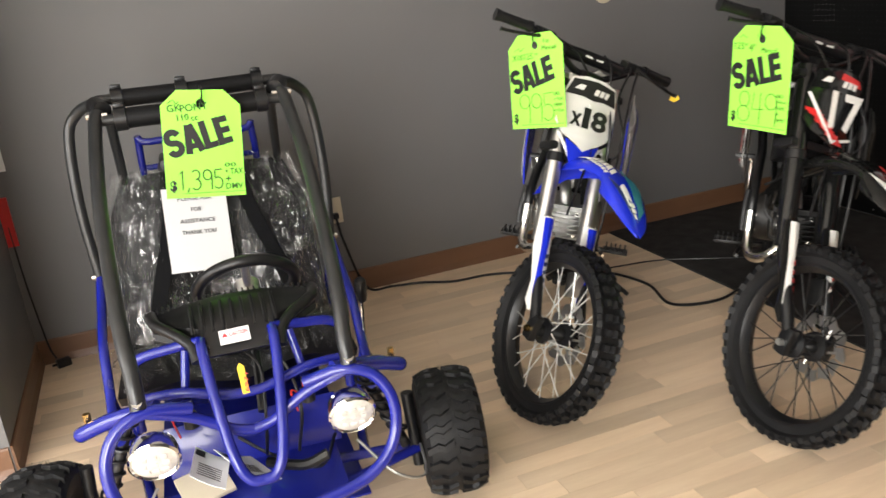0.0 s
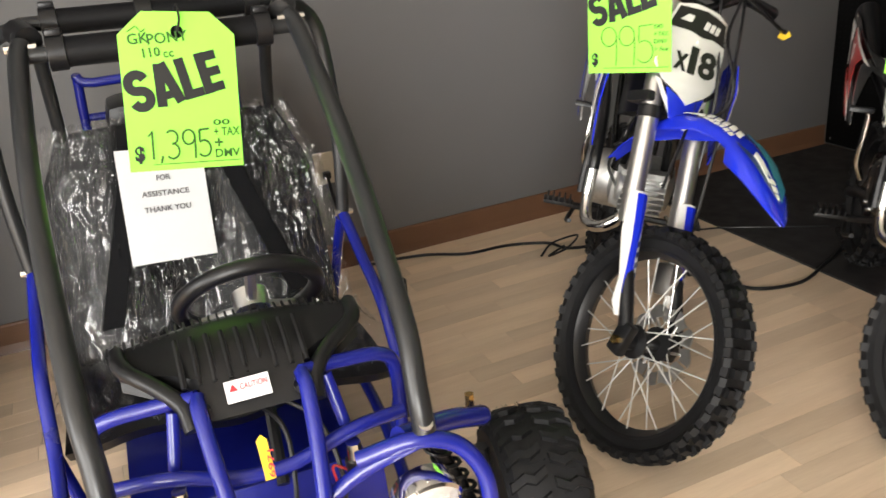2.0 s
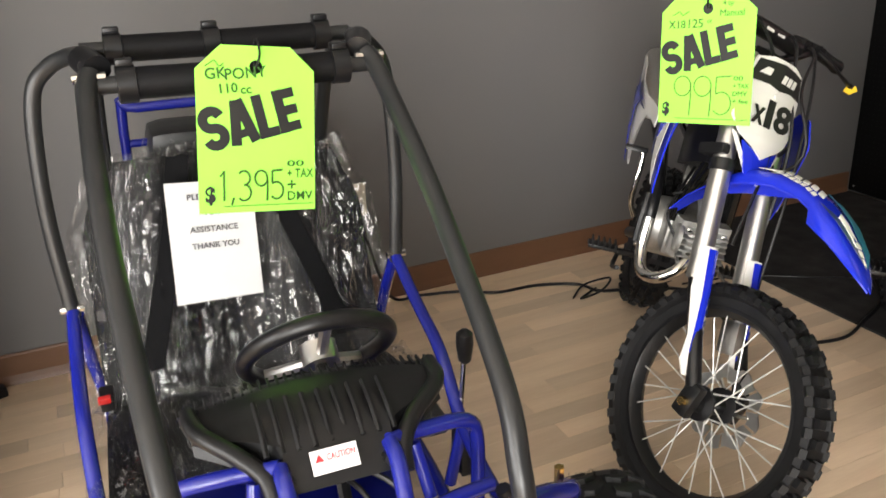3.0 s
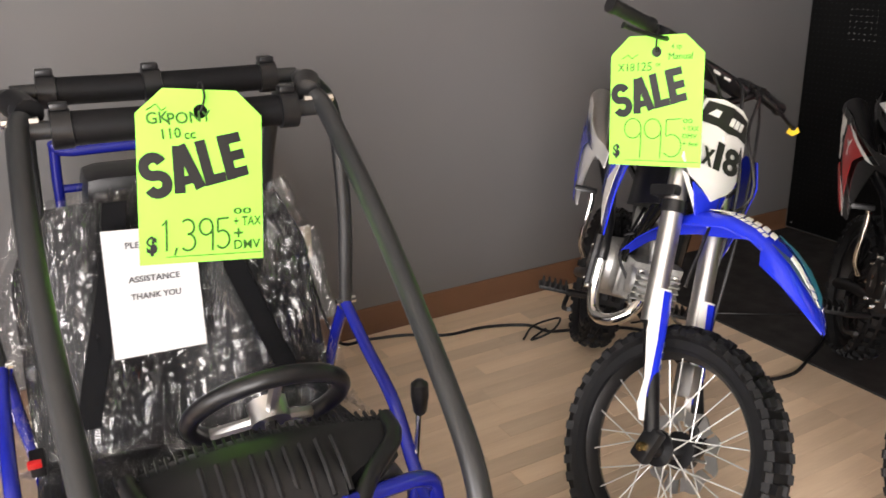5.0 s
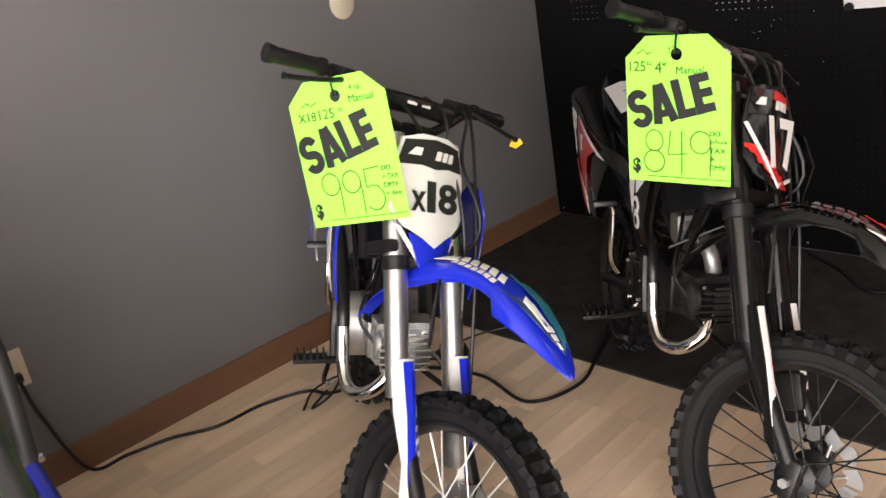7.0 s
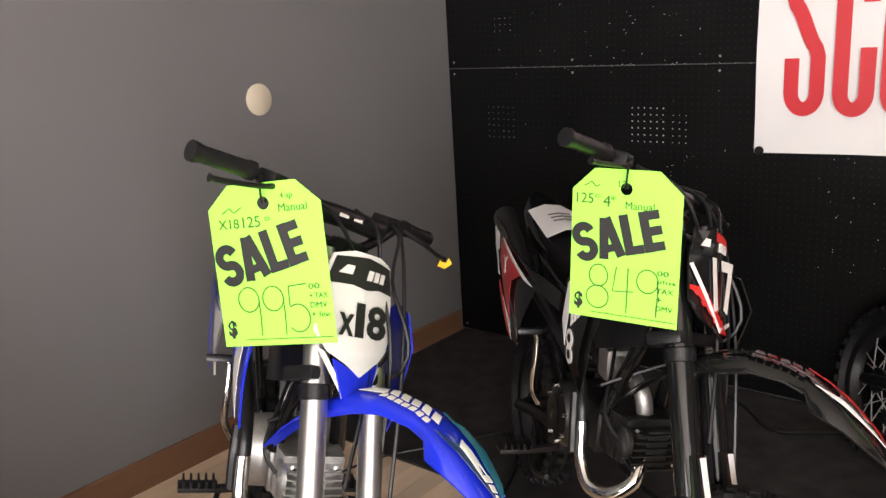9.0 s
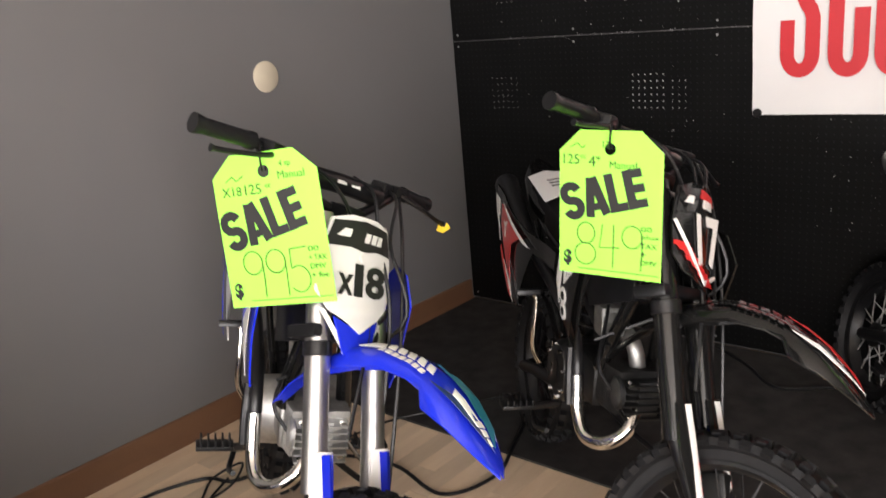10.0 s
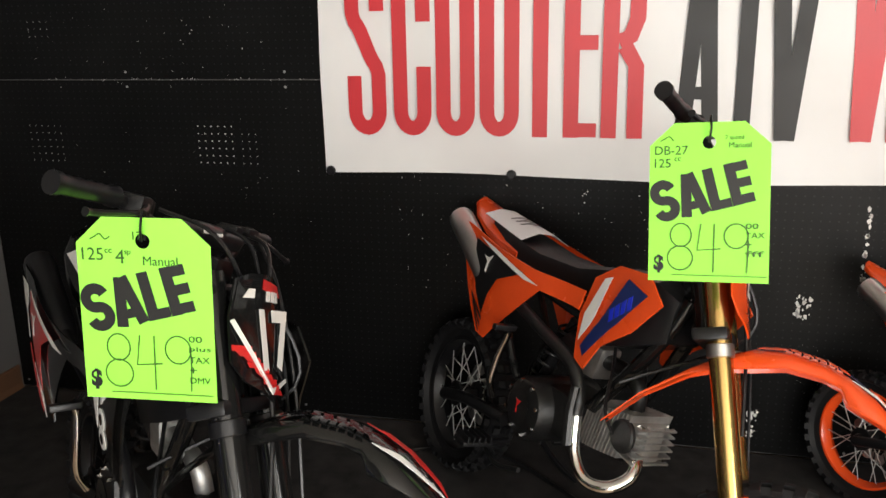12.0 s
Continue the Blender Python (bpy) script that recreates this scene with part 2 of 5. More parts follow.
def text_mesh(body, height, m, width=None, bold=0.0, depth=0.0006):
    """Lettering as a thin mesh in the plane of m, its lower left corner at the origin of m."""
    cu = bpy.data.curves.new("lettering", "FONT")
    cu.space_character = 1.0 + 1.6 * max(0.0, bold)
    cu.body, cu.size, cu.offset, cu.extrude, cu.resolution_u = body, 1.0, bold, 0.0, 3
    ob = bpy.data.objects.new("lettering", cu)
    scene.collection.objects.link(ob)
    me = bpy.data.meshes.new_from_object(ob.evaluated_get(bpy.context.evaluated_depsgraph_get()))
    bm = bmesh.new()
    bm.from_mesh(me)
    bpy.data.objects.remove(ob), bpy.data.curves.remove(cu), bpy.data.meshes.remove(me)
    lo = [min(v.co[i] for v in bm.verts) for i in (0, 1)]
    hi = [max(v.co[i] for v in bm.verts) for i in (0, 1)]
    sy = height / (hi[1] - lo[1])
    sx = width / (hi[0] - lo[0]) if width else sy
    for v in bm.verts:
        v.co = ((v.co.x - lo[0]) * sx, (v.co.y - lo[1]) * sy, 0)
    g = bmesh.ops.extrude_face_region(bm, geom=bm.faces[:])
    for v in (e for e in g["geom"] if isinstance(e, bmesh.types.BMVert)):
        v.co.z += depth
    bm.transform(m)
    return bm


def frame_of(origin, right, up):
    """A pose whose x runs right and y up on a surface, z out of it."""
    x = Vector(right).normalized()
    z = x.cross(Vector(up)).normalized()
    y = z.cross(x)
    return Matrix.Translation(origin) @ Matrix((x, y, z)).transposed().to_4x4()


# ---- the room ----
def wall(name, x0, x1, y0, y1, z0, z1, mat=None, label="plain grey painted wall", category="wall"):
    return tagged(part(name, box(((x0 + x1) / 2, (y0 + y1) / 2, (z0 + z1) / 2), (x1 - x0, y1 - y0, z1 - z0)), mat or WALL, smooth=False),
                  label, category, kind="structure")


TOP, LEFT_Y, RETURN_X, BACK_Y = 2.75, -3.83, 0.92, -7.2
wall("wall_west", -0.15, 0, LEFT_Y, 0.15, 0, TOP, label="matte grey painted wall above a brown base")
wall("wall_alcove", -0.15, RETURN_X, LEFT_Y - 0.15, LEFT_Y, 0, TOP, label="short grey painted return wall beside the kart")
wall("wall_return", RETURN_X - 0.15, RETURN_X, BACK_Y, LEFT_Y - 0.15, 0, TOP)
wall("wall_north", 0, FRONT_X + 0.15, 0.02, 0.17, 0, TOP, label="wall behind the black pegboard")
for nm, x0, x1, z0, z1 in (("wall_south_lower", RETURN_X - 0.15, FRONT_X + 0.15, 0, SOUTH_Z[0]), ("wall_south_upper", RETURN_X - 0.15, FRONT_X + 0.15, SOUTH_Z[1], TOP),
                           ("wall_south_side", RETURN_X - 0.15, SOUTH_X[0], *SOUTH_Z), ("wall_south_end", SOUTH_X[1], FRONT_X + 0.15, *SOUTH_Z)):
    wall(nm, x0, x1, BACK_Y - 0.15, BACK_Y, z0, z1)
wall("wall_front_lower", FRONT_X, FRONT_X + 0.15, BACK_Y, 0.02, 0, WINDOW_Z[0])
wall("wall_front_upper", FRONT_X, FRONT_X + 0.15, BACK_Y, 0.02, WINDOW_Z[1], TOP)
wall("wall_front_side", FRONT_X, FRONT_X + 0.15, WINDOW_Y[1], 0.02, *WINDOW_Z)
wall("wall_front_end", FRONT_X, FRONT_X + 0.15, BACK_Y, WINDOW_Y[0], *WINDOW_Z)
wall("ceiling", -0.15, FRONT_X + 0.15, BACK_Y - 0.15, 0.17, TOP, TOP + 0.1, CEIL, "plain white ceiling", "ceiling")
wall("floor", -0.15, FRONT_X + 0.15, BACK_Y - 0.15, 0.17, -0.1, -0.006, UNDER, "pale laminate wood strip floor", "floor")
wall("carpet", 0.014, FRONT_X, -1.112, 0.0, -0.006, 0.006, CARPET, "flat charcoal carpet laid along the black wall", "carpet")


def baseboard(name, a, b):
    """Vinyl base with a rounded top and a small toe, from a to b with the wall on its left."""
    a, b = Vector((*a, 0)), Vector((*b, 0))
    d = (b - a).normalized()
    out = Vector((d.y, -d.x, 0))
    prof = [(0, 0), (0.016, 0), (0.012, 0.012), (0.008, 0.03), (0.008, 0.096), (0.005, 0.102), (0, 0.103)]
    bm = loft([[p + out * u + Vector((0, 0, v)) for u, v in prof] for p in (a, b)])
    return tagged(part(name, bm, BOARD_TRIM, smooth=False), "brown vinyl baseboard along the grey wall", "baseboard", kind="structure")


baseboard("baseboard", (0, LEFT_Y), (0, -0.012))
baseboard("baseboard", (RETURN_X, LEFT_Y), (0.016, LEFT_Y))
baseboard("baseboard", (RETURN_X, BACK_Y), (RETURN_X, LEFT_Y - 0.005))

# pegboard sheets, four feet high, with their seam and screws
for z0, z1, x0, x1 in ((0.012, 1.219, 0.003, 2.44), (0.012, 1.219, 2.443, 4.88), (1.222, 2.44, 0.003, 2.44), (1.222, 2.44, 2.443, 4.88)):
    bd = thing("pegboard_panel", pose(x0, 0, z0), "black painted pegboard sheet screwed to the wall", "pegboard", "pegboard sheets on the wall")
    part("board", box(((x1 - x0) / 2, 0.007, (z1 - z0) / 2), (x1 - x0, 0.012, z1 - z0), 0.0015), PEG, bd, smooth=False)
    for i in range(5):
        for zz in (0.025, (z1 - z0) - 0.022):
            xx = 0.03 + i * (x1 - x0 - 0.06) / 4
            part("screw", lathe([(0.0045, -0.002), (0.0045, 0.0), (0.003, 0.002)], 8, pose(xx, 0, zz)), CAST, bd)
random.seed(5)
chips = bmesh.new()
for x, z, w, h, cnt in ((2.897, 0.521, 0.05, 0.08, 26), (2.779, 0.12, 0.03, 0.11, 22), (2.221, 0.851, 0.025, 0.04, 9), (3.06, 0.72, 0.01, 0.25, 26),
                        (1.05, 0.83, 0.05, 0.06, 6), (2.0, 0.7, 0.9, 0.45, 24), (0.7, 1.33, 0.9, 0.28, 18), (2.95, 0.3, 0.12, 0.2, 10),
                        (0.95, 1.222, 1.4, 0.006, 26), (0.8, 0.75, 1.0, 0.8, 14)):
    for _ in range(cnt if w < 0.06 else 3 * cnt):
        cx, cz, s = x + random.uniform(-0.5, 0.5) * w, z + random.uniform(-0.5, 0.5) * h, random.uniform(0.0015, 0.006) * (1.7 if w < 0.06 and cnt > 20 else 0.42)
        k = random.randint(4, 7)
        chips.faces.new([chips.verts.new((cx + s * random.uniform(0.4, 1) * math.cos(6.283 * j / k), -0.0005,
                                          cz + s * random.uniform(0.5, 1.4) * math.sin(6.283 * j / k))) for j in range(k)])
tagged(part("paint_chips", chips, WHITE, smooth=False), "white chips and scuffs in the black board paint", "paint chips", kind="stuff")
# small white discs on some holes stand in for light coming through
lit = bmesh.new()
for x0, z0, nx, nz, r in ((0.885, 0.935, 6, 6, 0.0026), (1.05, 0.935, 3, 5, 0.0018), (0.21, 0.93, 6, 6, 0.0015), (0.26, 1.37, 4, 3, 0.0014)):
    for i in range(nx):
        for j in range(nz):
            m = pose(x0 + i * 0.0254, -0.0005, z0 + j * 0.0254)
            lit.faces.new([lit.verts.new(m @ Vector((r * math.cos(a), 0, r * math.sin(a)))) for a in (6.283 * q / 8 for q in range(8))])
tagged(part("lit_board_holes", lit, WHITE, smooth=False), "patches of pegboard holes whitened as if light came through", "peg holes", kind="stuff")

# the wall's round cover plate, outlet, papers
cover = thing("blank_cover_plate", pose(0, -1.066, 1.193), "round ivory blank cover plate on the grey wall", "cover plate")
part("disc", lathe([(0.055, 0), (0.055, -0.004), (0.05, -0.008), (0.0, -0.009)], 32, pose(0, 0, 0, 0, 0, 90)), IVORY, cover)
outlet = thing("wall_outlet", pose(0, -2.507, 0.403), "ivory double wall outlet with a black plug", "outlet")
part("cover", box((0.004, 0, 0), (0.008, 0.075, 0.118), 0.003), IVORY, outlet)
for dz in (0.02, -0.02):
    part("socket", box((0.009, 0, dz), (0.004, 0.034, 0.028), 0.0015), IVORY, outlet)
part("plug", box((0.026, 0, -0.02), (0.03, 0.028, 0.026), 0.006), BLACK, outlet)
note = tagged(part("wall_paper", slab([(0, 0), (0.055, 0.0), (0.055, 0.14), (0, 0.14)], 0.002, frame_of((0.001, -3.815, 0.82), (0, 1, 0), (0, 0, 1))), PAPER, smooth=False),
              "white printed paper pinned to the grey wall", "paper")
redbox = tagged(part("red_notice", slab([(0, 0), (0.04, 0), (0.04, 0.2), (0, 0.2)], 0.012, frame_of((0.001, -3.825, 0.52), (0, 1, 0), (0, 0, 1))), RED, smooth=False),
                "dark red notice in the wall corner", "notice")

# window in the shop front
win = thing("window_1", pose(FRONT_X, sum(WINDOW_Y) / 2, WINDOW_Z[0]), "tall shop front window in dark frames", "window", kind="structure")
ww, wh = WINDOW_Y[1] - WINDOW_Y[0], WINDOW_Z[1] - WINDOW_Z[0]
for y in (-ww / 2 + 0.03, -ww / 6, ww / 6, ww / 2 - 0.03):
    part("window_frame", box((0.08, y, wh / 2), (0.05, 0.06, wh), 0.004), SATIN, win)
for z in (0.03, wh - 0.03):
    part("window_frame", box((0.08, 0, z), (0.046, ww - 0.12, 0.06), 0.004), SATIN, win)

# unseen south window, added only to house the fill lamp
fill_win = thing("added_side_window", pose(sum(SOUTH_X) / 2, BACK_Y, SOUTH_Z[0]), "unseen side window in dark frames, added for fill light", "window", kind="structure")
sw2 = SOUTH_X[1] - SOUTH_X[0]
for x in (-sw2 / 2 + 0.03, -sw2 / 6, sw2 / 6, sw2 / 2 - 0.03):
    part("window_frame", box((x, -0.08, wh / 2), (0.06, 0.05, wh), 0.004), SATIN, fill_win)
for z in (0.03, wh - 0.03):
    part("window_frame", box((0, -0.08, z), (sw2 - 0.12, 0.046, 0.06), 0.004), SATIN, fill_win)

# ---- banner ----
banner = thing("banner", pose(1.355, -0.004, 0.914), "white vinyl banner with red and black letters on pegboard", "banner")
BW, BH = 2.6, 0.86
grid = bmesh.new()
nx, nz = 90, 24
rows = [[grid.verts.new((BW * i / nx, -0.008 - 0.004 * math.sin(i * 0.31 + j * 0.22) - 0.003 * math.sin(i * 0.13 - j * 0.5), BH * j / nz + 0.008 * math.sin(i * 0.11) * (1 if j == 0 else 0)))
         for i in range(nx + 1)] for j in range(nz + 1)]
for j in range(nz):
    for i in range(nx):
        grid.faces.new((rows[j][i], rows[j][i + 1], rows[j + 1][i + 1], rows[j + 1][i]))
part("sheet", grid, VINYL, banner)
LETTERS = (("S", 0.074, 0.134), ("C", 0.234, 0.130), ("O", 0.381, 0.130), ("O", 0.527, 0.130), ("T", 0.662, 0.126), ("E", 0.800, 0.106), ("R", 0.920, 0.128),
           ("A", 1.146, 0.135), ("T", 1.290, 0.115), ("V", 1.400, 0.150), ("W", 1.630, 0.22))


def stroke(bm, line, half, z, closed=False):
    """A flat band of constant width along a line in the letter's plane."""
    n = len(line)
    sides = []
    for i, p in enumerate(line):
        q0, q1 = (line[i - 1], line[(i + 1) % n]) if closed else (line[max(i - 1, 0)], line[min(i + 1, n - 1)])
        d = (Vector(q1) - Vector(q0)).normalized()
        sides.append((bm.verts.new((p[0] - d.y * half, p[1] + d.x * half, z)), bm.verts.new((p[0] + d.y * half, p[1] - d.x * half, z))))
    for i in range(n if closed else n - 1):
        (l0, r0), (l1, r1) = sides[i], sides[(i + 1) % n]
        bm.faces.new((l0, r0, r1, l1))


def block_letter(ch, w, h, t=0.047):
    """A tall condensed capital, w wide and h high, its lower left corner at the origin."""
    bm = bmesh.new()
    r, cx = (w - t) / 2, w / 2
    arc = lambda a0, a1, cy, k=1.35: [(cx + r * math.cos(radians(a0 + (a1 - a0) * i / 14)), cy + k * r * math.sin(radians(a0 + (a1 - a0) * i / 14))) for i in range(15)]
    up, lo = h - t / 2 - 1.35 * r, t / 2 + 1.35 * r
    if ch == "O":
        stroke(bm, arc(0, 180, up) + arc(180, 360, lo), t / 2, 0, True)
    elif ch == "C":
        stroke(bm, [(cx + r, 0.62 * h)] + arc(0, 180, up) + arc(180, 360, lo) + [(cx + r, 0.38 * h)], t / 2, 0)
    elif ch == "S" and w > 0.5 * h:
        q = (h - t) / 4
        bow = lambda a0, a1, cy: [(cx + r * math.cos(radians(a0 + (a1 - a0) * i / 16)), cy + q * math.sin(radians(a0 + (a1 - a0) * i / 16))) for i in range(17)]
        stroke(bm, bow(15, 270, h / 2 + q) + bow(90, -165, h / 2 - q)[1:], t / 2, 0)
    elif ch == "S":
        mid = [(cx - r + 2 * r * k, 0.63 * h - 0.25 * h * (3 * k * k - 2 * k ** 3)) for k in (i / 10 for i in range(1, 10))]
        stroke(bm, [(cx + r, 0.68 * h)] + arc(0, 180, up) + [(cx - r, 0.67 * h)] + mid + [(cx + r, 0.34 * h)] + arc(360, 180, lo) + [(cx - r, 0.33 * h)], t / 2, 0)
    elif ch == "T":
        stroke(bm, [(0, h - t / 2), (w, h - t / 2)], t / 2, 0), stroke(bm, [(cx, 0), (cx, h - t)], t / 2, 0)
    elif ch == "L":
        stroke(bm, [(t / 2, 0), (t / 2, h)], t / 2, 0), stroke(bm, [(t, t * 0.45), (w, t * 0.45)], t * 0.45, 0)
    elif ch == "E":
        stroke(bm, [(t / 2, 0), (t / 2, h)], t / 2, 0)
        for y in (t / 2, h * 0.5, h - t / 2):
            stroke(bm, [(t, y), (w, y)], t * 0.46, 0)
    elif ch == "R":
        stroke(bm, [(t / 2, 0), (t / 2, h)], t / 2, 0)
        stroke(bm, [(t, h - t / 2), (cx, h - t / 2), (w - t * 0.9, h - t * 0.7), (w - t / 2, h - t * 1.5), (w - t / 2, h * 0.62), (w - t * 0.9, h * 0.53), (t, h * 0.5)], t / 2, 0.0003)
        stroke(bm, [(cx + 0.1 * r, h * 0.48), (w - t / 2, h * 0.38), (w - t * 0.45, 0)], t / 2, 0.0006)
    else:
        s = 1 if ch == "A" else -1
        parts_ = [(0.0, w)] if ch in "AV" else [(0.0, w * 0.55), (w * 0.45, w)]
        for x0, x1 in parts_:
            m = (x0 + x1) / 2
            y0, y1 = (0, h) if s > 0 else (h, 0)
            stroke(bm, [(x0 + t / 2, y0), (m - t * 0.1, y1)], t / 2, 0), stroke(bm, [(x1 - t / 2, y0), (m + t * 0.1, y1)], t / 2, 0.0003)
        if ch == "A":
            stroke(bm, [(cx - r * 0.5, h * 0.24), (cx + r * 0.5, h * 0.24)], t * 0.4, 0.0006)
    return bm


for i, (ch, x, w) in enumerate(LETTERS):
    x, w = 0.074 + 0.962 * (x - 0.074), w * 0.962
    red = i < 7 or i == 10
    part("letter", block_letter(ch, w, 0.575), RED_INK if red else BLACK_INK, banner, "red letter" if red else "black letter", False, pose(x + 0.02, -0.0165, 0.13, 90, 0, 0))
for x in (0.02, 0.632):
    part("nail", lathe([(0.012, -0.022), (0.016, -0.018), (0.016, -0.012), (0.005, -0.010), (0.004, 0.004)], 12, pose(x, 0, 0.008)), BLACK, banner)

# ---- dirt bikes ----
RAKE = radians(25)


def knobby(r, w, body, knobs, rng, rows=(-0.92, -0.34, 0.34, 0.92), depth=0.015):
    """A tyre with a rounded carcass and rows of blocks, round the y axis."""
    prof = [(r - 0.5 * body, -w * 0.62), (r - 0.36 * body, -w), (r - 0.12 * body, -w * 0.92), (r - depth, -w * 0.55), (r - depth * 0.8, 0),
            (r - depth, w * 0.55), (r - 0.12 * body, w * 0.92), (r - 0.36 * body, w), (r - 0.5 * body, w * 0.62), (r - body, w * 0.5), (r - body, -w * 0.5)]
    bm = lathe(prof, 64, closed=True)
    for i in range(knobs):
        for q, s in enumerate(rows):
            a = 2 * math.pi * (i + (0.5 if q in (1, 2) else 0)) / knobs
            rad = r - depth * 0.45 - (0.13 * body if abs(s) > 0.5 else 0)
            m = Matrix.Rotation(-a, 4, "Y") @ Matrix.Translation((rad, s * w, 0)) @ Matrix.Rotation(s * 0.85, 4, "Z")
            sx, sy, sz = depth * 1.2, w * (0.40 if abs(s) > 0.5 else 0.42), 6.283 * r / knobs * 0.52
            vs = [bm.verts.new(m @ Vector((x * sx * 0.5, y * sy * 0.5 * (0.86 if x > 0 else 1), z * sz * 0.5 * (0.86 if x > 0 else 1)))) for x in (-1, 1) for y in (-1, 1) for z in (-1, 1)]
            for f in ((4, 5, 7, 6), (0, 4, 6, 2), (1, 3, 7, 5), (0, 1, 5, 4), (2, 6, 7, 3)):
                bm.faces.new([vs[j] for j in f])
    return bm


def wheel(bike, name, at, r, w, body, m, rim_mat, spoke_mat, knobs, disc=True):
    """Wheel round the axle through at, turned by m: rim, tyre, hub, spokes, brake disc."""
    mm = m @ Matrix.Translation(at)
    ri = r - body
    rim = part(name, lathe([(ri + 0.012, -w * 0.62), (ri + 0.004, -w * 0.62), (ri - 0.004, -w * 0.4), (ri - 0.012, 0), (ri - 0.004, w * 0.4), (ri + 0.004, w * 0.62),
                            (ri + 0.012, w * 0.62), (ri + 0.003, w * 0.3), (ri - 0.004, 0), (ri + 0.003, -w * 0.3)], 56, closed=True), rim_mat, bike, matrix=mm)
    part("tyre", knobby(r, w, body, knobs, None), RUBBER, rim, "knobby black tyre", matrix=mm)
    part("hub", lathe([(0.012, -0.075), (0.020, -0.07), (0.022, -0.05), (0.042, -0.045), (0.042, -0.036), (0.024, -0.03), (0.022, 0.03), (0.045, 0.036), (0.045, 0.046),
                       (0.024, 0.05), (0.018, 0.07), (0.012, 0.075)], 28), BLACK, rim, matrix=mm)
    for i in range(28):
        s = -1 if i % 2 else 1
        a, b = 2 * math.pi * i / 28, 2 * math.pi * (i + (2.6 if (i // 2) % 2 else -2.6)) / 28
        part("spoke", rod((0.04 * math.cos(b), s * 0.038, 0.04 * math.sin(b)), ((ri - 0.008) * math.cos(a), s * 0.008, (ri - 0.008) * math.sin(a)), 0.0019, 5),
             spoke_mat, rim, matrix=mm)
    if disc:
        bm = bmesh.new()
        n = 72
        rings = []
        for y in (0.052, 0.056):
            rings.append([bm.verts.new(((0.098 + 0.006 * math.sin(9 * a)) * math.cos(a), y, (0.098 + 0.006 * math.sin(9 * a)) * math.sin(a))) for a in (6.2832 * j / n for j in range(n))])
            rings.append([bm.verts.new(((0.066 + 0.005 * math.sin(9 * a)) * math.cos(a), y, (0.066 + 0.005 * math.sin(9 * a)) * math.sin(a))) for a in (6.2832 * j / n for j in range(n))])
        for p, q in ((0, 1), (2, 3), (0, 2), (1, 3)):
            for j in range(n):
                if p == 0 and q == 1 or p == 2:
                    if j % 6 == 0:
                        continue
                bm.faces.new((rings[p][j], rings[p][(j + 1) % n], rings[q][(j + 1) % n], rings[q][j]))
        for j in range(6):
            a = 6.2832 * j / 6
            rod((0.03 * math.cos(a), 0.054, 0.03 * math.sin(a)), (0.07 * math.cos(a + 0.3), 0.054, 0.07 * math.sin(a + 0.3)), 0.004, 6, bm)
        part("brake_disc", bm, STEEL, rim, "drilled steel brake disc", smooth=False, matrix=mm)
    return rim


def arch(x, z, w, drop, tilt=0.0, thick=0.004, lip=0.0):
    """One closed cross-section of a fender at x, z."""
    up = [(-w, -drop - lip), (-w * 0.98, -drop * 0.7), (-w * 0.84, -drop * 0.22), (-w * 0.4, 0.003), (0, 0.006), (w * 0.4, 0.003), (w * 0.84, -drop * 0.22), (w * 0.98, -drop * 0.7), (w, -drop - lip)]
    return [Vector((x + tilt * v, u, z + v)) for u, v in up] + [Vector((x + tilt * v, u * 0.95, z + v - thick)) for u, v in reversed(up)]


def side_plate(outline, y, bulge, thick=0.004):
    """A body panel: an outline in x, z standing at y and bulged outwards."""
    cx, cz = sum(p[0] for p in outline) / len(outline), sum(p[1] for p in outline) / len(outline)
    s = 1 if y > 0 else -1
    return slab(outline, thick, cuts=4, bend=lambda c: (c.x, y + s * (c.z + bulge * max(0, 1 - ((c.x - cx) ** 2 + (c.y - cz) ** 2) / 0.06)), c.y))


def decal(outline, y, s, bulge, centre):
    return slab(outline, 0.0012, cuts=4, bend=lambda c: (c.x, s * (y + 0.0115 + c.z + bulge * max(0, 1 - ((c.x - centre[0]) ** 2 + (c.y - centre[1]) ** 2) / 0.06)), c.y))


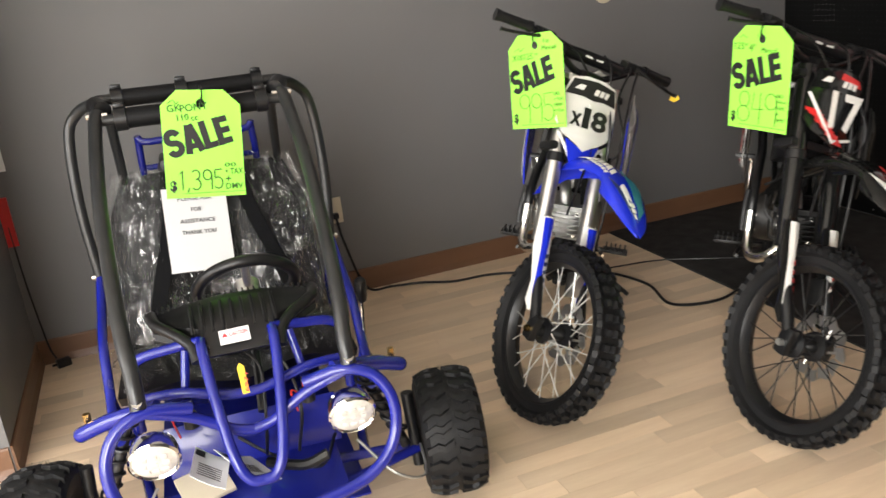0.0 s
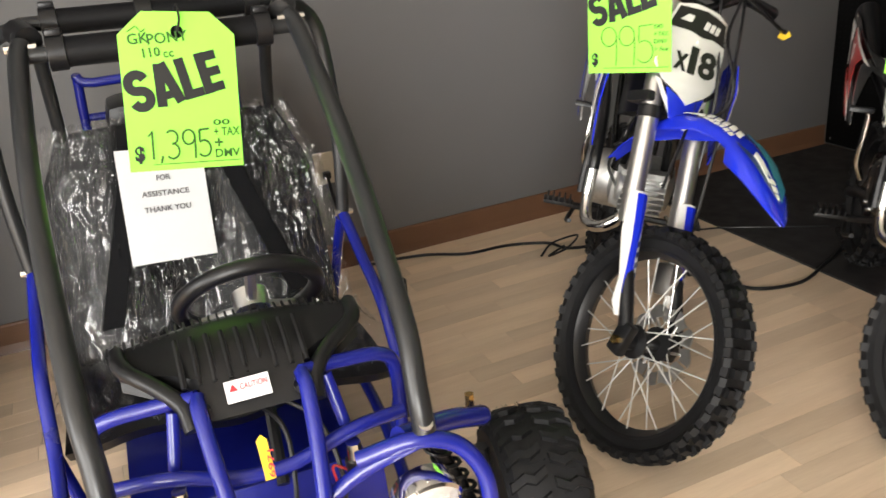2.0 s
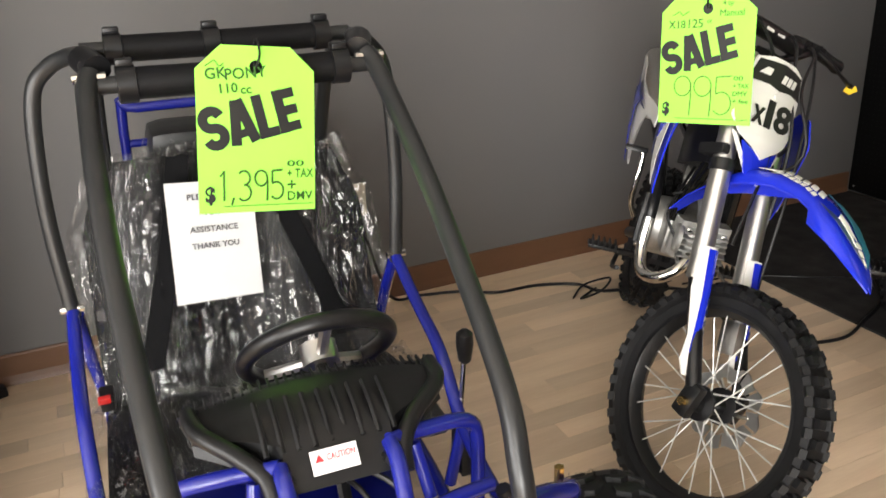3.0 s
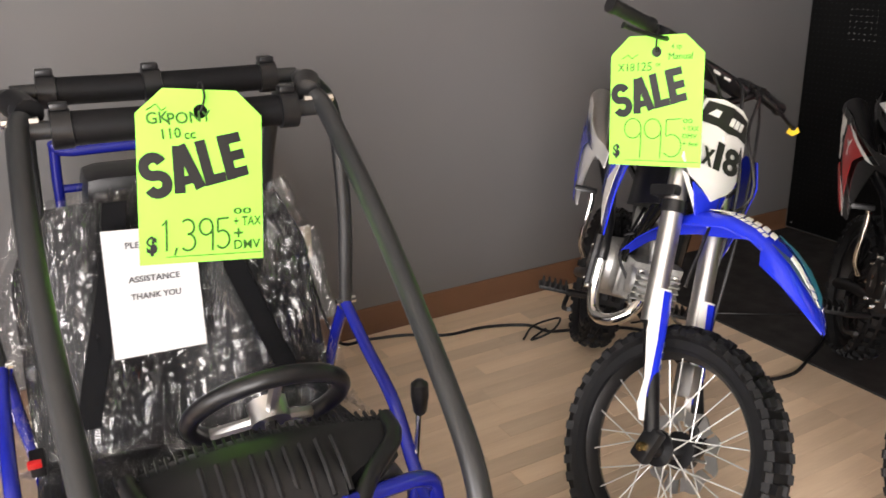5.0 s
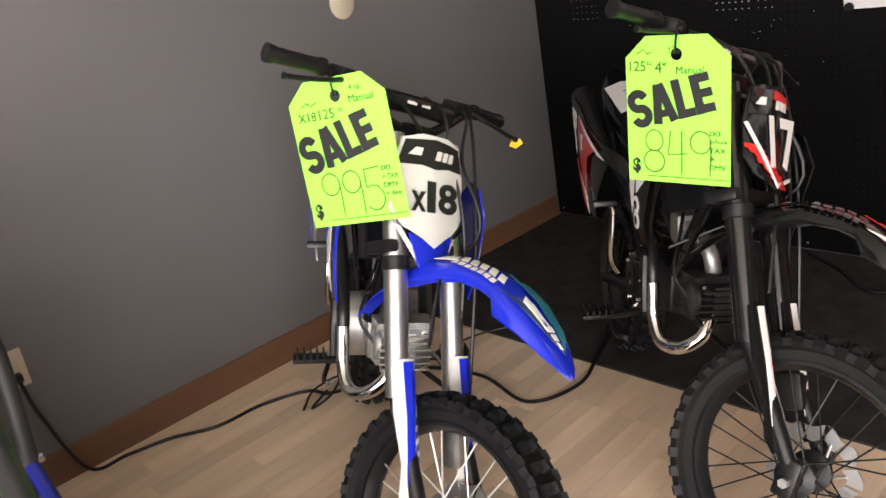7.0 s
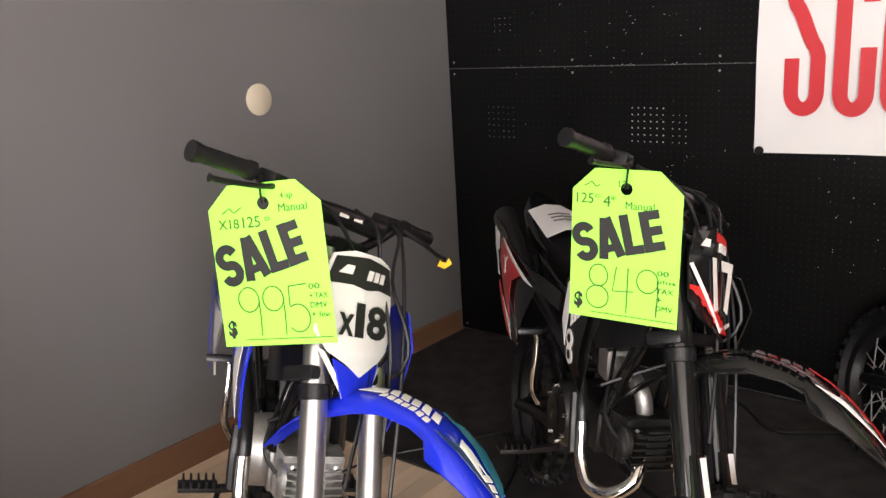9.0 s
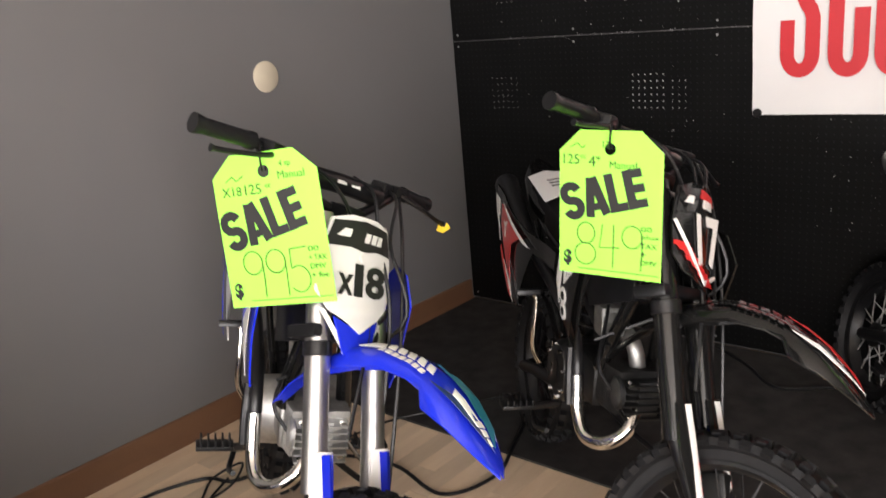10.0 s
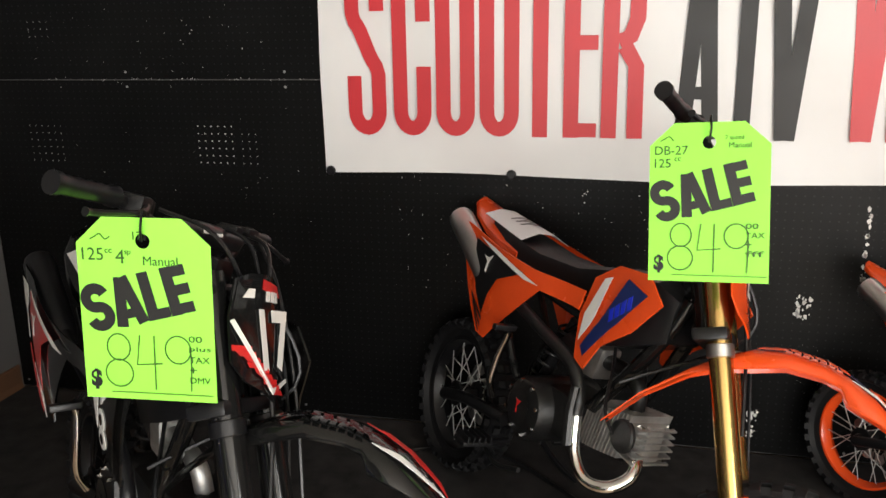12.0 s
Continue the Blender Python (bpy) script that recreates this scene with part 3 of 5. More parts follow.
def dirt_bike(m, lean, turn, st, label):
    bike = thing("dirt_bike", m, label, "dirt bike", "dirt bikes on show")
    hinge = Vector((0.96, 0, 0.55))
    axis = Vector((-math.sin(RAKE), 0, math.cos(RAKE)))
    S = Matrix.Translation(hinge) @ Matrix.Rotation(turn, 4, axis) @ Matrix.Translation(-hinge)

    def settle(c):
        """The lower frame and engine sit further forward and a little higher than the upper body."""
        low = min(1, max(0, (0.75 - c.z) / 0.25))
        k = st["fwd"] * low
        return Vector((c.x + st["shift"] * low + 0.16 * k * (0.82 - c.x), c.y, c.z + 0.035 * k * min(1, max(0, (c.x - 0.05) / 0.3))))

    def piece(name, bm, mat, parent=None, label="", smooth=True, matrix=None):
        if matrix is None:
            for v in bm.verts:
                v.co = settle(v.co)
        return part(name, bm, mat, parent, label, smooth, matrix)

    def on(z, fwd=0.0):
        """A point's x on the fork line at height z."""
        return 0.96 - (z - 0.55) * math.tan(RAKE) + fwd

    front, rear = Vector((1.188, -0.006, 0.266)), settle(Vector((-0.05, 0, 0.25)))
    wheel(bike, "front_wheel", front, st["tyre_r"], 0.045, 0.068, S, st["rim_f"], st["spoke"], 40)
    wheel(bike, "rear_wheel", rear, 0.250, 0.052, 0.075, Matrix(), st["rim"], st["spoke"], 32)
    # fork
    for s in (-1, 1):
        y = st["leg_y"] * s
        leg = piece("fork_tube", rod((on(st["fork_low"], 0.035), y, st["fork_low"]), (on(1.0, 0.035), y, 1.0), st["fork_r"], 20), st["fork"], bike, st["fork_label"], matrix=S)
        piece("fork_slider", rod((1.178, y, 0.30), (on(0.50, 0.035), y, 0.50), 0.0185, 14), st["slider"], leg, matrix=S)
        piece("collar", lathe([(st["fork_r"] + 0.001, -0.015), (st["fork_r"] + 0.004, -0.013), (st["fork_r"] + 0.004, 0.013), (st["fork_r"] + 0.001, 0.015)], 20, Matrix.Translation((on(0.75, 0.035), y, 0.75)) @ Matrix.Rotation(-RAKE, 4, "Y") @ Matrix.Rotation(radians(90), 4, "X")),
             st["collar"], leg, matrix=S)
        piece("axle_lug", box((1.187, y, 0.272), (0.045, 0.03, 0.085), 0.008), st["slider"], leg, matrix=S)
        piece("axle_nut", rod((1.19, y, 0.266), (1.19, y + 0.03 * s, 0.266), 0.011, 6), GOLD if st["name"] == "blue" else CAST, leg, matrix=S)
        gz = 0.36 if st["name"] == "orange" else 0.45
        gm = frame_of((on(gz, 0.076), y, gz), (0, 1, 0), (-math.tan(RAKE) - 0.06, 0, 1))
        guard = piece("fork_guard", slab([(-0.022, -0.155), (0.022, -0.155), (0.030, -0.12), (0.026, -0.05), (0.032, 0.06), (0.028, 0.15), (-0.028, 0.15), (-0.032, 0.05), (-0.024, -0.06), (-0.03, -0.12)], 0.006, gm, cuts=2,
                     bend=lambda c: (c.x, c.y, c.z - 18 * c.x * c.x)), st["guard"], bike, "curved fork guard with printed stripes", matrix=S)
        piece("guard_stripe", slab([(-0.019, -0.10), (-0.003, -0.12), (0.004, 0.0), (0.018, 0.10), (0.020, 0.145), (-0.016, 0.145), (-0.014, 0.03)], 0.001, gm @ pose(0, 0, 0.0065), cuts=1, bend=lambda c: (c.x, c.y, c.z - 18 * c.x * c.x)), st["guard2"], guard, smooth=False, matrix=S)
        for q in range(5):
            piece("guard_mark", slab([(0.006, -0.09 + q * 0.026), (0.022, -0.085 + q * 0.026), (0.020, -0.072 + q * 0.026), (0.004, -0.077 + q * 0.026)], 0.001, gm @ pose(0, 0, 0.0068), bend=lambda c: (c.x, c.y, c.z - 18 * c.x * c.x)), st["guard3"], guard, smooth=False, matrix=S)
    for z, h in ((0.775, 0.028), (0.965, 0.026)):
        piece("triple_clamp", box((on(z, 0.018), 0, z), (0.075, 0.25, h), 0.008, (0, -25, 0)), st["clamp"], bike, matrix=S)
    # bars
    SB = S @ Matrix.Translation((st["bar_fwd"], -0.2 * st["bar_fwd"], st["bar_up"])) @ Matrix.Translation((0.72, 0, 1.02)) @ Matrix.Rotation(radians(st["bar_roll"]), 4, "X") @ Matrix.Translation((-0.72, 0, -1.02))
    bar = piece("handlebar", tube([(0.655, -0.37, 1.085), (0.675, -0.24, 1.09), (0.715, -0.12, 1.045), (0.725, -0.05, 1.015), (0.725, 0.05, 1.015), (0.715, 0.12, 1.045), (0.675, 0.24, 1.09), (0.655, 0.37, 1.085)], 0.0112, 12), st["bar"], bike, matrix=SB)
    piece("bar_pad", tube([(0.71, -0.12, 1.065), (0.715, 0, 1.068), (0.71, 0.12, 1.065)], 0.022, 12), BLACK, bar, matrix=SB)
    for q in (-0.03, 0.015):
        piece("pad_mark", box((0.735, q, 1.073), (0.002, 0.028, 0.007), 0, (0, -20, 0)), WHITE, bar, smooth=False, matrix=SB)
    for s in (-1, 1):
        g = bmesh.new()
        gl = [Vector((0.655 + 0.02 * t, s * (0.372 - 0.13 * t), 1.085 + 0.005 * t)) for t in (i / 12 for i in range(13))]
        sweep(g, gl, [0.0195, 0.0195] + [0.0158 + (0.001 if i % 2 else 0) for i in range(9)] + [0.019, 0.019], 14)
        piece("grip", g, st["grip"], bar, "ribbed rubber grip", matrix=SB)
        piece("lever_perch", box((0.69, s * 0.205, 1.088), (0.045, 0.04, 0.032), 0.007, (0, 0, -8 * s)), BLACK, bar, matrix=SB)
        piece("switch_box", box((0.672, s * 0.17, 1.08), (0.05, 0.035, 0.045), 0.009), BLACK, bar, matrix=SB)
        piece("lever", tube([(0.71, s * 0.20, 1.088), (0.735, s * 0.25, 1.075), (0.73, s * 0.33, 1.06), (0.725, s * 0.37, 1.055)], [0.006] * 6 + [0.0052] * 6 + [0.0055] * 6 + [0.008], 8), BLACK, bar, matrix=SB)
    piece("bar_clamp", box((on(1.0, 0.0), 0, 1.005), (0.05, 0.07, 0.05), 0.008), BLACK, bar, matrix=SB)
    if st["name"] == "blue":
        piece("yellow_tie", slab([(0, 0), (0.018, 0.006), (0.024, 0.028), (0.008, 0.034), (0.012, 0.018), (-0.006, 0.02)], 0.004, pose(0.722, 0.362, 1.035, 70, 20, 40)), YELLOW, bar, "small yellow tag", smooth=False, matrix=SB)
    for off, end in ((-0.05, (1.0, -0.02, 0.60)), (0.02, (1.02, 0.13, 0.42)), (0.06, (0.7, 0.05, 0.6))):
        piece("cable", tube([(0.70, off * 3, 1.09), (0.79, off * 2, 1.07), (0.84, off + 0.03, 0.98), (on(0.8, 0.08), off + 0.06, 0.82), end], 0.0042, 6), BLACK, bike, matrix=S)
    piece("brake_hose", tube([(0.735, 0.19, 1.08), (0.83, 0.14, 0.99), (0.93, 0.125, 0.80), (1.02, 0.125, 0.55), (1.06, 0.115, 0.45)], 0.0042, 6), BLACK, bike, matrix=S)
    piece("caliper", box((1.085, 0.075, 0.40), (0.055, 0.05, 0.085), 0.012, (0, -25, 0)), STEEL if st["name"] == "blue" else DARKMETAL, bike, matrix=S)
    piece("hose_bracket", box((0.99, 0.125, 0.53), (0.014, 0.05, 0.07), 0.004, (0, -25, 0)), STEEL if st["name"] == "blue" else DARKMETAL, bike, matrix=S)
    # number plate
    pm = frame_of((on(0.90, 0.10), st["plate_y"], 0.90), (0, 1, 0), (-0.40, 0, 1)) @ Matrix.Diagonal((1.35, 1, 1, 1))
    curve = lambda c: (c.x, c.y, c.z - 3.2 * c.x * c.x)
    shield = [(-0.066, 0.118), (-0.03, 0.13), (0.03, 0.13), (0.066, 0.118), (0.082, 0.05), (0.084, -0.03), (0.062, -0.066), (0.026, -0.088), (0, -0.108), (-0.026, -0.088), (-0.062, -0.066), (-0.084, -0.03), (-0.082, 0.05)]
    plate = piece("number_plate", slab(shield, 0.004, pm, curve, 2), st["plate"], bike, st["plate_label"], matrix=S)

    def plate_piece(name, outline, mat, lift=0.0, cuts=1):
        return piece(name, slab(outline, 0.001, pm @ pose(0, 0, 0.0045 + lift), curve, cuts), mat, plate, smooth=False, matrix=S)

    plate_piece("plate_band", [(-0.062, 0.114), (0, 0.122), (0.062, 0.114), (0.076, 0.062), (0.03, 0.064), (0, 0.058), (-0.03, 0.064), (-0.076, 0.062)], st["band"])
    for u in range(3):
        plate_piece("plate_mark", [(-0.004 + 0.016 * u, 0.078), (0.008 + 0.016 * u, 0.078), (0.013 + 0.016 * u, 0.098), (0.001 + 0.016 * u, 0.098)], st["mark"], 0.0016, 0)
    plate_piece("plate_mark", [(-0.058, 0.083), (-0.034, 0.083), (-0.030, 0.1), (-0.044, 0.1)], st["mark"], 0.0016, 0)
    if st["number"] == "x18":
        for ch, u, w, h, bold in (("x", -0.056, 0.033, 0.042, 0.02), ("1", -0.02, 0.020, 0.066, 0.03), ("8", 0.006, 0.046, 0.066, 0.03)):
            piece("number", text_mesh(ch, h, pm @ pose(u, -0.034, 0.0045), w, bold), BLACK_INK, plate, smooth=False, matrix=S)
        piece("plate_screw", lathe([(0.007, 0), (0.007, -0.003), (0, -0.004)], 12, pm @ pose(-0.002, 0.045, 0.004, 90, 0, 0)), WHITE, plate, matrix=S)
        piece("plate_bracket", slab([(0.05, -0.084), (0.08, -0.062), (0.086, -0.045), (0.074, -0.052), (0.048, -0.074)], 0.006, pm @ pose(0, 0, 0.003), curve), BLACK, plate, smooth=False, matrix=S)
        for s in (-1, 1):
            piece("plate_stay", slab([(s * 0.074, -0.062), (s * 0.066, -0.066), (s * 0.006, -0.165), (s * 0.014, -0.168)], 0.005, pm @ pose(0, 0, -0.004), curve), WHITE, plate, smooth=False, matrix=S)
        piece("plate_tail", slab([(-0.05, -0.078), (0, -0.106), (0.05, -0.078), (0.03, -0.15), (0, -0.165), (-0.03, -0.15)], 0.004, pm @ pose(0, 0, -0.003), curve, 1), BLUE, plate, smooth=False, matrix=S)
    elif st["number"] == "17":
        piece("number", text_mesh("17", 0.115, pm @ pose(-0.026, -0.052, 0.0045), 0.092, 0.03), WHITE, plate, smooth=False, matrix=S)
        for i in range(9):
            u, v = -0.082 + 0.009 * i, 0.0 - 0.0105 * i
            plate_piece("plate_splash", [(u - 0.004 * (i % 2), v), (u + 0.036 - 0.003 * (i % 3), v - 0.004), (u + 0.034, v - 0.013), (u + 0.004 * (i % 3), v - 0.010)], RED, 0.0002 * i, 0)
        plate_piece("plate_flash", [(-0.01, 0.1), (0.06, 0.09), (0.05, 0.112), (-0.005, 0.12)], RED, 0.0015)
        plate_piece("plate_line", [(-0.084, 0.042), (-0.077, 0.045), (-0.044, -0.02), (-0.008, -0.083), (0.05, -0.066), (0.05, -0.074), (-0.010, -0.094), (-0.052, -0.022)], WHITE, 0.0025, 0)
    else:
        piece("number", text_mesh("2", 0.07, pm @ pose(-0.03, -0.02, 0.0045), 0.06, 0.03), WHITE, plate, smooth=False, matrix=S)
    # front fender
    ridge = ((0.775, 0.585), (0.81, 0.645), (0.855, 0.70), (0.91, 0.75), (0.96, 0.782), (1.03, 0.803), (1.10, 0.806), (1.135, 0.800), (1.15, 0.797), (1.21, 0.775), (1.265, 0.742), (1.305, 0.712), (1.33, 0.692))
    rear_w = 0.016
    if st["name"] == "orange":
        ridge, rear_w = ((0.715, 0.515), (0.775, 0.61)) + ridge[2:], 0.03
    secs = [arch(x, z, w, d, t, lip=l) for (x, z), (w, d, t, l) in zip(ridge, ((rear_w, 0.008, 0.6, 0), (rear_w + 0.008, 0.012, 0.6, 0), (rear_w + 0.018, 0.018, 0.5, 0.004), (0.054, 0.024, 0.3, 0.012), (0.066, 0.028, 0.1, 0.016),
            (0.064, 0.026, 0, 0.006), (0.064, 0.024, -0.2, 0.003), (0.065, 0.024, -0.3, 0.003), (0.074, 0.03, -0.3, 0.02), (0.067, 0.027, -0.5, 0.014), (0.052, 0.02, -0.7, 0.006), (0.028, 0.012, -0.9, 0), (0.006, 0.004, -1, 0)))]
    fender = piece("front_fender", loft(secs), st["fender"], bike, st["fender_label"], matrix=S)

    def top(x):
        xs = ridge
        for (a, za), (b, zb) in zip(xs, xs[1:]):
            if x <= b:
                return za + (zb - za) * (x - a) / (b - a)
        return 0.68

    def fender_mark(outline, mat, lift=0.0):
        ob = slab(outline, 0.001, cuts=2, bend=lambda c: (c.x, c.y, top(c.x) + 0.0105 + lift + c.z - 0.9 * max(0, abs(c.y) - 0.024) ** 1.3))
        piece("fender_decal", ob, mat, fender, smooth=False, matrix=S)

    fender_mark([(0.965, -0.050), (1.02, -0.046), (1.0, -0.022), (0.985, -0.022)], st["fmark"])
    for i in range(6):
        a = 1.005 + 0.025 * i
        fender_mark([(a, -0.044), (a + 0.019, -0.044), (a + 0.006, -0.020), (a - 0.011, -0.020)], st["fmark"], 0.0006)
    for i in range(7):
        a = 1.02 + 0.017 * i
        fender_mark([(a, -0.060), (a + 0.013, -0.060), (a + 0.012, -0.049), (a, -0.049)], st["fmark"], 0.0004)
    fender_mark([(1.155, -0.058), (1.21, -0.05), (1.27, -0.03), (1.305, -0.004), (1.24, -0.02)], st["fmark2"])
    fender_mark([(1.15, 0.012), (1.27, 0.006), (1.30, 0.002), (1.27, 0.03), (1.18, 0.048)], st["fmark3"])
    fender_mark([(1.12, 0.004), (1.25, 0.002), (1.25, 0.008), (1.12, 0.012)], st["fmark3"], 0.0004)
    fender_mark([(1.20, -0.038), (1.265, -0.026), (1.235, -0.020), (1.262, -0.008), (1.19, -0.022)], st["fmark"], 0.0012)
    for i in range(3):
        a = 1.255 + 0.015 * i
        fender_mark([(a, -0.028 + 0.007 * i), (a + 0.011, -0.025 + 0.007 * i), (a + 0.013, -0.004), (a + 0.002, -0.006)], st["fmark"], 0.0018)
    # chassis
    piece("frame_tube", tube([(0.80, 0, 0.90), (0.66, 0, 0.78), (0.42, 0, 0.64), (0.30, 0, 0.50), (0.27, 0, 0.30)], 0.02, 10), st["chassis"], bike)
    piece("head_tube", rod((on(0.78), 0, 0.78), (on(0.96), 0, 0.96), 0.03, 16), st["chassis"], bike, matrix=Matrix())
    for s in (-1, 1):
        piece("down_tube", tube([(0.80, s * 0.02, 0.84), (0.74, s * 0.05, 0.66), (0.66, s * 0.07, 0.50)], 0.019, 10), st["chassis"], bike)
        piece("subframe_tube", tube([(0.50, s * 0.05, 0.69), (0.2, s * 0.07, 0.73), (-0.1, s * 0.06, 0.80)], 0.0105, 8), st["chassis"], bike)
        piece("subframe_strut", tube([(0.30, s * 0.06, 0.44), (0.2, s * 0.07, 0.56), (0.02, s * 0.07, 0.74)], 0.0105, 8), st["chassis"], bike)
        piece("swingarm", tube([(0.30, s * 0.07, 0.31), (0.1, s * 0.085, 0.29), (-0.05, s * 0.085, 0.25)], 0.019, 10), st["swing"], bike)
        piece("foot_peg", box((0.37, s * 0.205, 0.275), (0.06, 0.095, 0.012), 0.003), BLACK, bike, "toothed metal foot peg")
        for q in range(5):
            piece("peg_tooth", box((0.37, s * (0.168 + 0.018 * q), 0.288), (0.066, 0.005, 0.02), 0.001), BLACK, bike, smooth=False)
        piece("peg_bracket", tube([(0.35, s * 0.08, 0.265), (0.37, s * 0.16, 0.268)], 0.012, 8), BLACK, bike)
    piece("shock_spring", tube([(0.30 + 0.09 * t + 0.03 * math.sin(14 * 3.1416 * t), 0.03 * math.cos(14 * 3.1416 * t), 0.38 + 0.26 * t) for t in (i / 84 for i in range(85))], 0.005, 6, 1), st["spring"], bike)
    piece("shock_body", rod((0.29, 0, 0.35), (0.40, 0, 0.66), 0.018, 12), BLACK, bike)
    # engine
    case = piece("engine", lathe([(0.05, -0.125), (0.078, -0.118), (0.088, -0.10), (0.09, -0.05), (0.092, 0.0), (0.09, 0.05), (0.088, 0.1), (0.07, 0.118), (0.04, 0.125)], 32, pose(0.44, 0, 0.405)), st["engine"], bike, "cast engine case with bolted covers")
    piece("engine_block", box((0.52, 0, 0.43), (0.22, 0.15, 0.12), 0.02), st["engine"], case)
    piece("case_emblem", lathe([(0.048, -0.127), (0.050, -0.1285), (0.0, -0.129)], 24, pose(0.43, 0, 0.405)), DARKMETAL, case)
    piece("case_mark", slab([(0, 0), (0.008, 0.012), (0.016, 0.02), (0.004, 0.018), (-0.012, 0.02), (-0.004, 0.012), (-0.002, -0.018), (0.002, -0.018)], 0.001, frame_of((0.43, -0.130, 0.405), (1, 0, 0), (0, 0, 1))), st["emark"], case, smooth=False)
    for i in range(13):
        piece("cooling_fin", box((0.635 + i * 0.0125, 0, 0.455 + i * 0.002), (0.0045, 0.140 - 0.002 * abs(i - 6), 0.12), 0.001, (0, 8, 0)), st["fin"], case, smooth=False)
    piece("cylinder_core", box((0.68, 0, 0.46), (0.13, 0.095, 0.085), 0.012, (0, 8, 0)), st["fin"], case)
    piece("cylinder_head", box((0.785, 0, 0.475), (0.06, 0.095, 0.09), 0.016, (0, 8, 0)), st["fin"], case)
    for i in range(6):
        piece("cooling_fin", box((0.79, 0, 0.432 + i * 0.017), (0.086, 0.122 - 0.003 * abs(i - 2), 0.0045), 0.001, (0, 8, 0)), st["fin"], case, smooth=False)
    piece("head_cover", lathe([(0.038, -0.07), (0.042, -0.066), (0.042, -0.058), (0.0, -0.056)], 20, pose(0.785, 0, 0.48)), st["engine"], case)
    for i in range(8):
        a = 0.785 * i + 0.3
        piece("bolt", rod((0.44 + 0.074 * math.cos(a), -0.128, 0.405 + 0.074 * math.sin(a)), (0.44 + 0.074 * math.cos(a), -0.112, 0.405 + 0.074 * math.sin(a)), 0.006, 6), CHROME, case)
    for y, z in ((-0.045, 0.435), (0.045, 0.435), (-0.045, 0.515), (0.045, 0.515)):
        piece("bolt", rod((0.81, y, z), (0.826, y, z), 0.007, 6), CHROME, case)
    piece("head_ribs", box((0.82, 0, 0.475), (0.012, 0.05, 0.09), 0.003), st["fin"], case)
    piece("intake_pipe", tube([(0.74, 0.0, 0.52), (0.73, -0.01, 0.58), (0.67, -0.02, 0.61), (0.60, -0.02, 0.61)], 0.02, 12), st["engine"] if st["name"] != "black" else CAST, bike)
    piece("carburettor", box((0.57, -0.02, 0.60), (0.07, 0.07, 0.09), 0.015), CAST, bike)
    piece("air_filter", rod((0.53, -0.01, 0.58), (0.42, 0, 0.60), 0.042, 18), BLACK, bike)
    piece("spark_lead", tube([(0.76, -0.06, 0.46), (0.74, -0.1, 0.53), (0.68, -0.07, 0.62), (0.6, -0.03, 0.7)], 0.0045, 6), BLACK, bike)
    pipe = piece("exhaust_pipe", tube([(0.805, -0.02, 0.445), (0.835, -0.05, 0.40), (0.815, -0.095, 0.362), (0.765, -0.128, 0.358), (0.715, -0.137, 0.405), (0.69, -0.137, 0.49)], 0.0165, 14), CHROME, bike, "bent chrome exhaust pipe")
    piece("mid_pipe", tube([(0.69, -0.137, 0.488), (0.672, -0.136, 0.54), (0.60, -0.132, 0.60), (0.40, -0.125, 0.64), (0.20, -0.13, 0.69), (0.08, -0.135, 0.72)], 0.0162, 14), st["mid_pipe"], pipe)
    piece("heat_shield", tube([(0.705, -0.157, 0.42), (0.69, -0.157, 0.49), (0.67, -0.152, 0.56)], 0.012, 8), DARKMETAL if st["name"] == "orange" else BLACK, pipe)
    piece("muffler", lathe([(0.018, 0.17), (0.036, 0.15), (0.040, 0.13), (0.040, -0.13), (0.036, -0.145), (0.018, -0.148), (0.016, -0.12)], 24, Matrix.Translation((-0.02, -0.135, 0.765)) @ Matrix.Rotation(radians(27), 4, "Y") @ pose(0, 0, 0, 0, 0, -90)), st["muffler"], pipe, "tapered metal muffler")
    piece("kick_lever", tube([(0.30, -0.13, 0.38), (0.31, -0.155, 0.44), (0.33, -0.155, 0.57), (0.335, -0.16, 0.60)], 0.009, 10), CHROME, bike, "chrome kick-start lever")
    piece("kick_pedal", box((0.34, -0.18, 0.605), (0.02, 0.07, 0.018), 0.005), BLACK, bike)
    piece("shift_lever", tube([(0.44, 0.13, 0.31), (0.52, 0.15, 0.30), (0.58, 0.16, 0.31)], 0.006, 8), CHROME, bike)
    piece("brake_pedal", tube([(0.33, -0.15, 0.25), (0.45, -0.17, 0.245), (0.55, -0.165, 0.275)], 0.007, 8), DARKMETAL, bike)
    piece("chain", tube([(0.40, 0.075, 0.41), (-0.05, 0.075, 0.31), (-0.115, 0.075, 0.25), (-0.05, 0.075, 0.19), (0.40, 0.075, 0.325), (0.43, 0.075, 0.37)], 0.007, 6), DARKMETAL, bike)
    piece("sprocket", lathe([(0.062, 0.072), (0.064, 0.074), (0.062, 0.078), (0.02, 0.078)], 30, Matrix.Translation((-0.05, 0, 0.25))), CAST, bike)
    sy = 0.29
    piece("side_stand", tube([(0.30, 0.08, 0.24), (0.26, 0.2, 0.24 + (sy * math.tan(lean) - 0.24) * 0.6), (0.245, sy, sy * math.tan(lean) + 0.006)], 0.009, 8), BLACK, bike)
    # body
    seat_secs = []
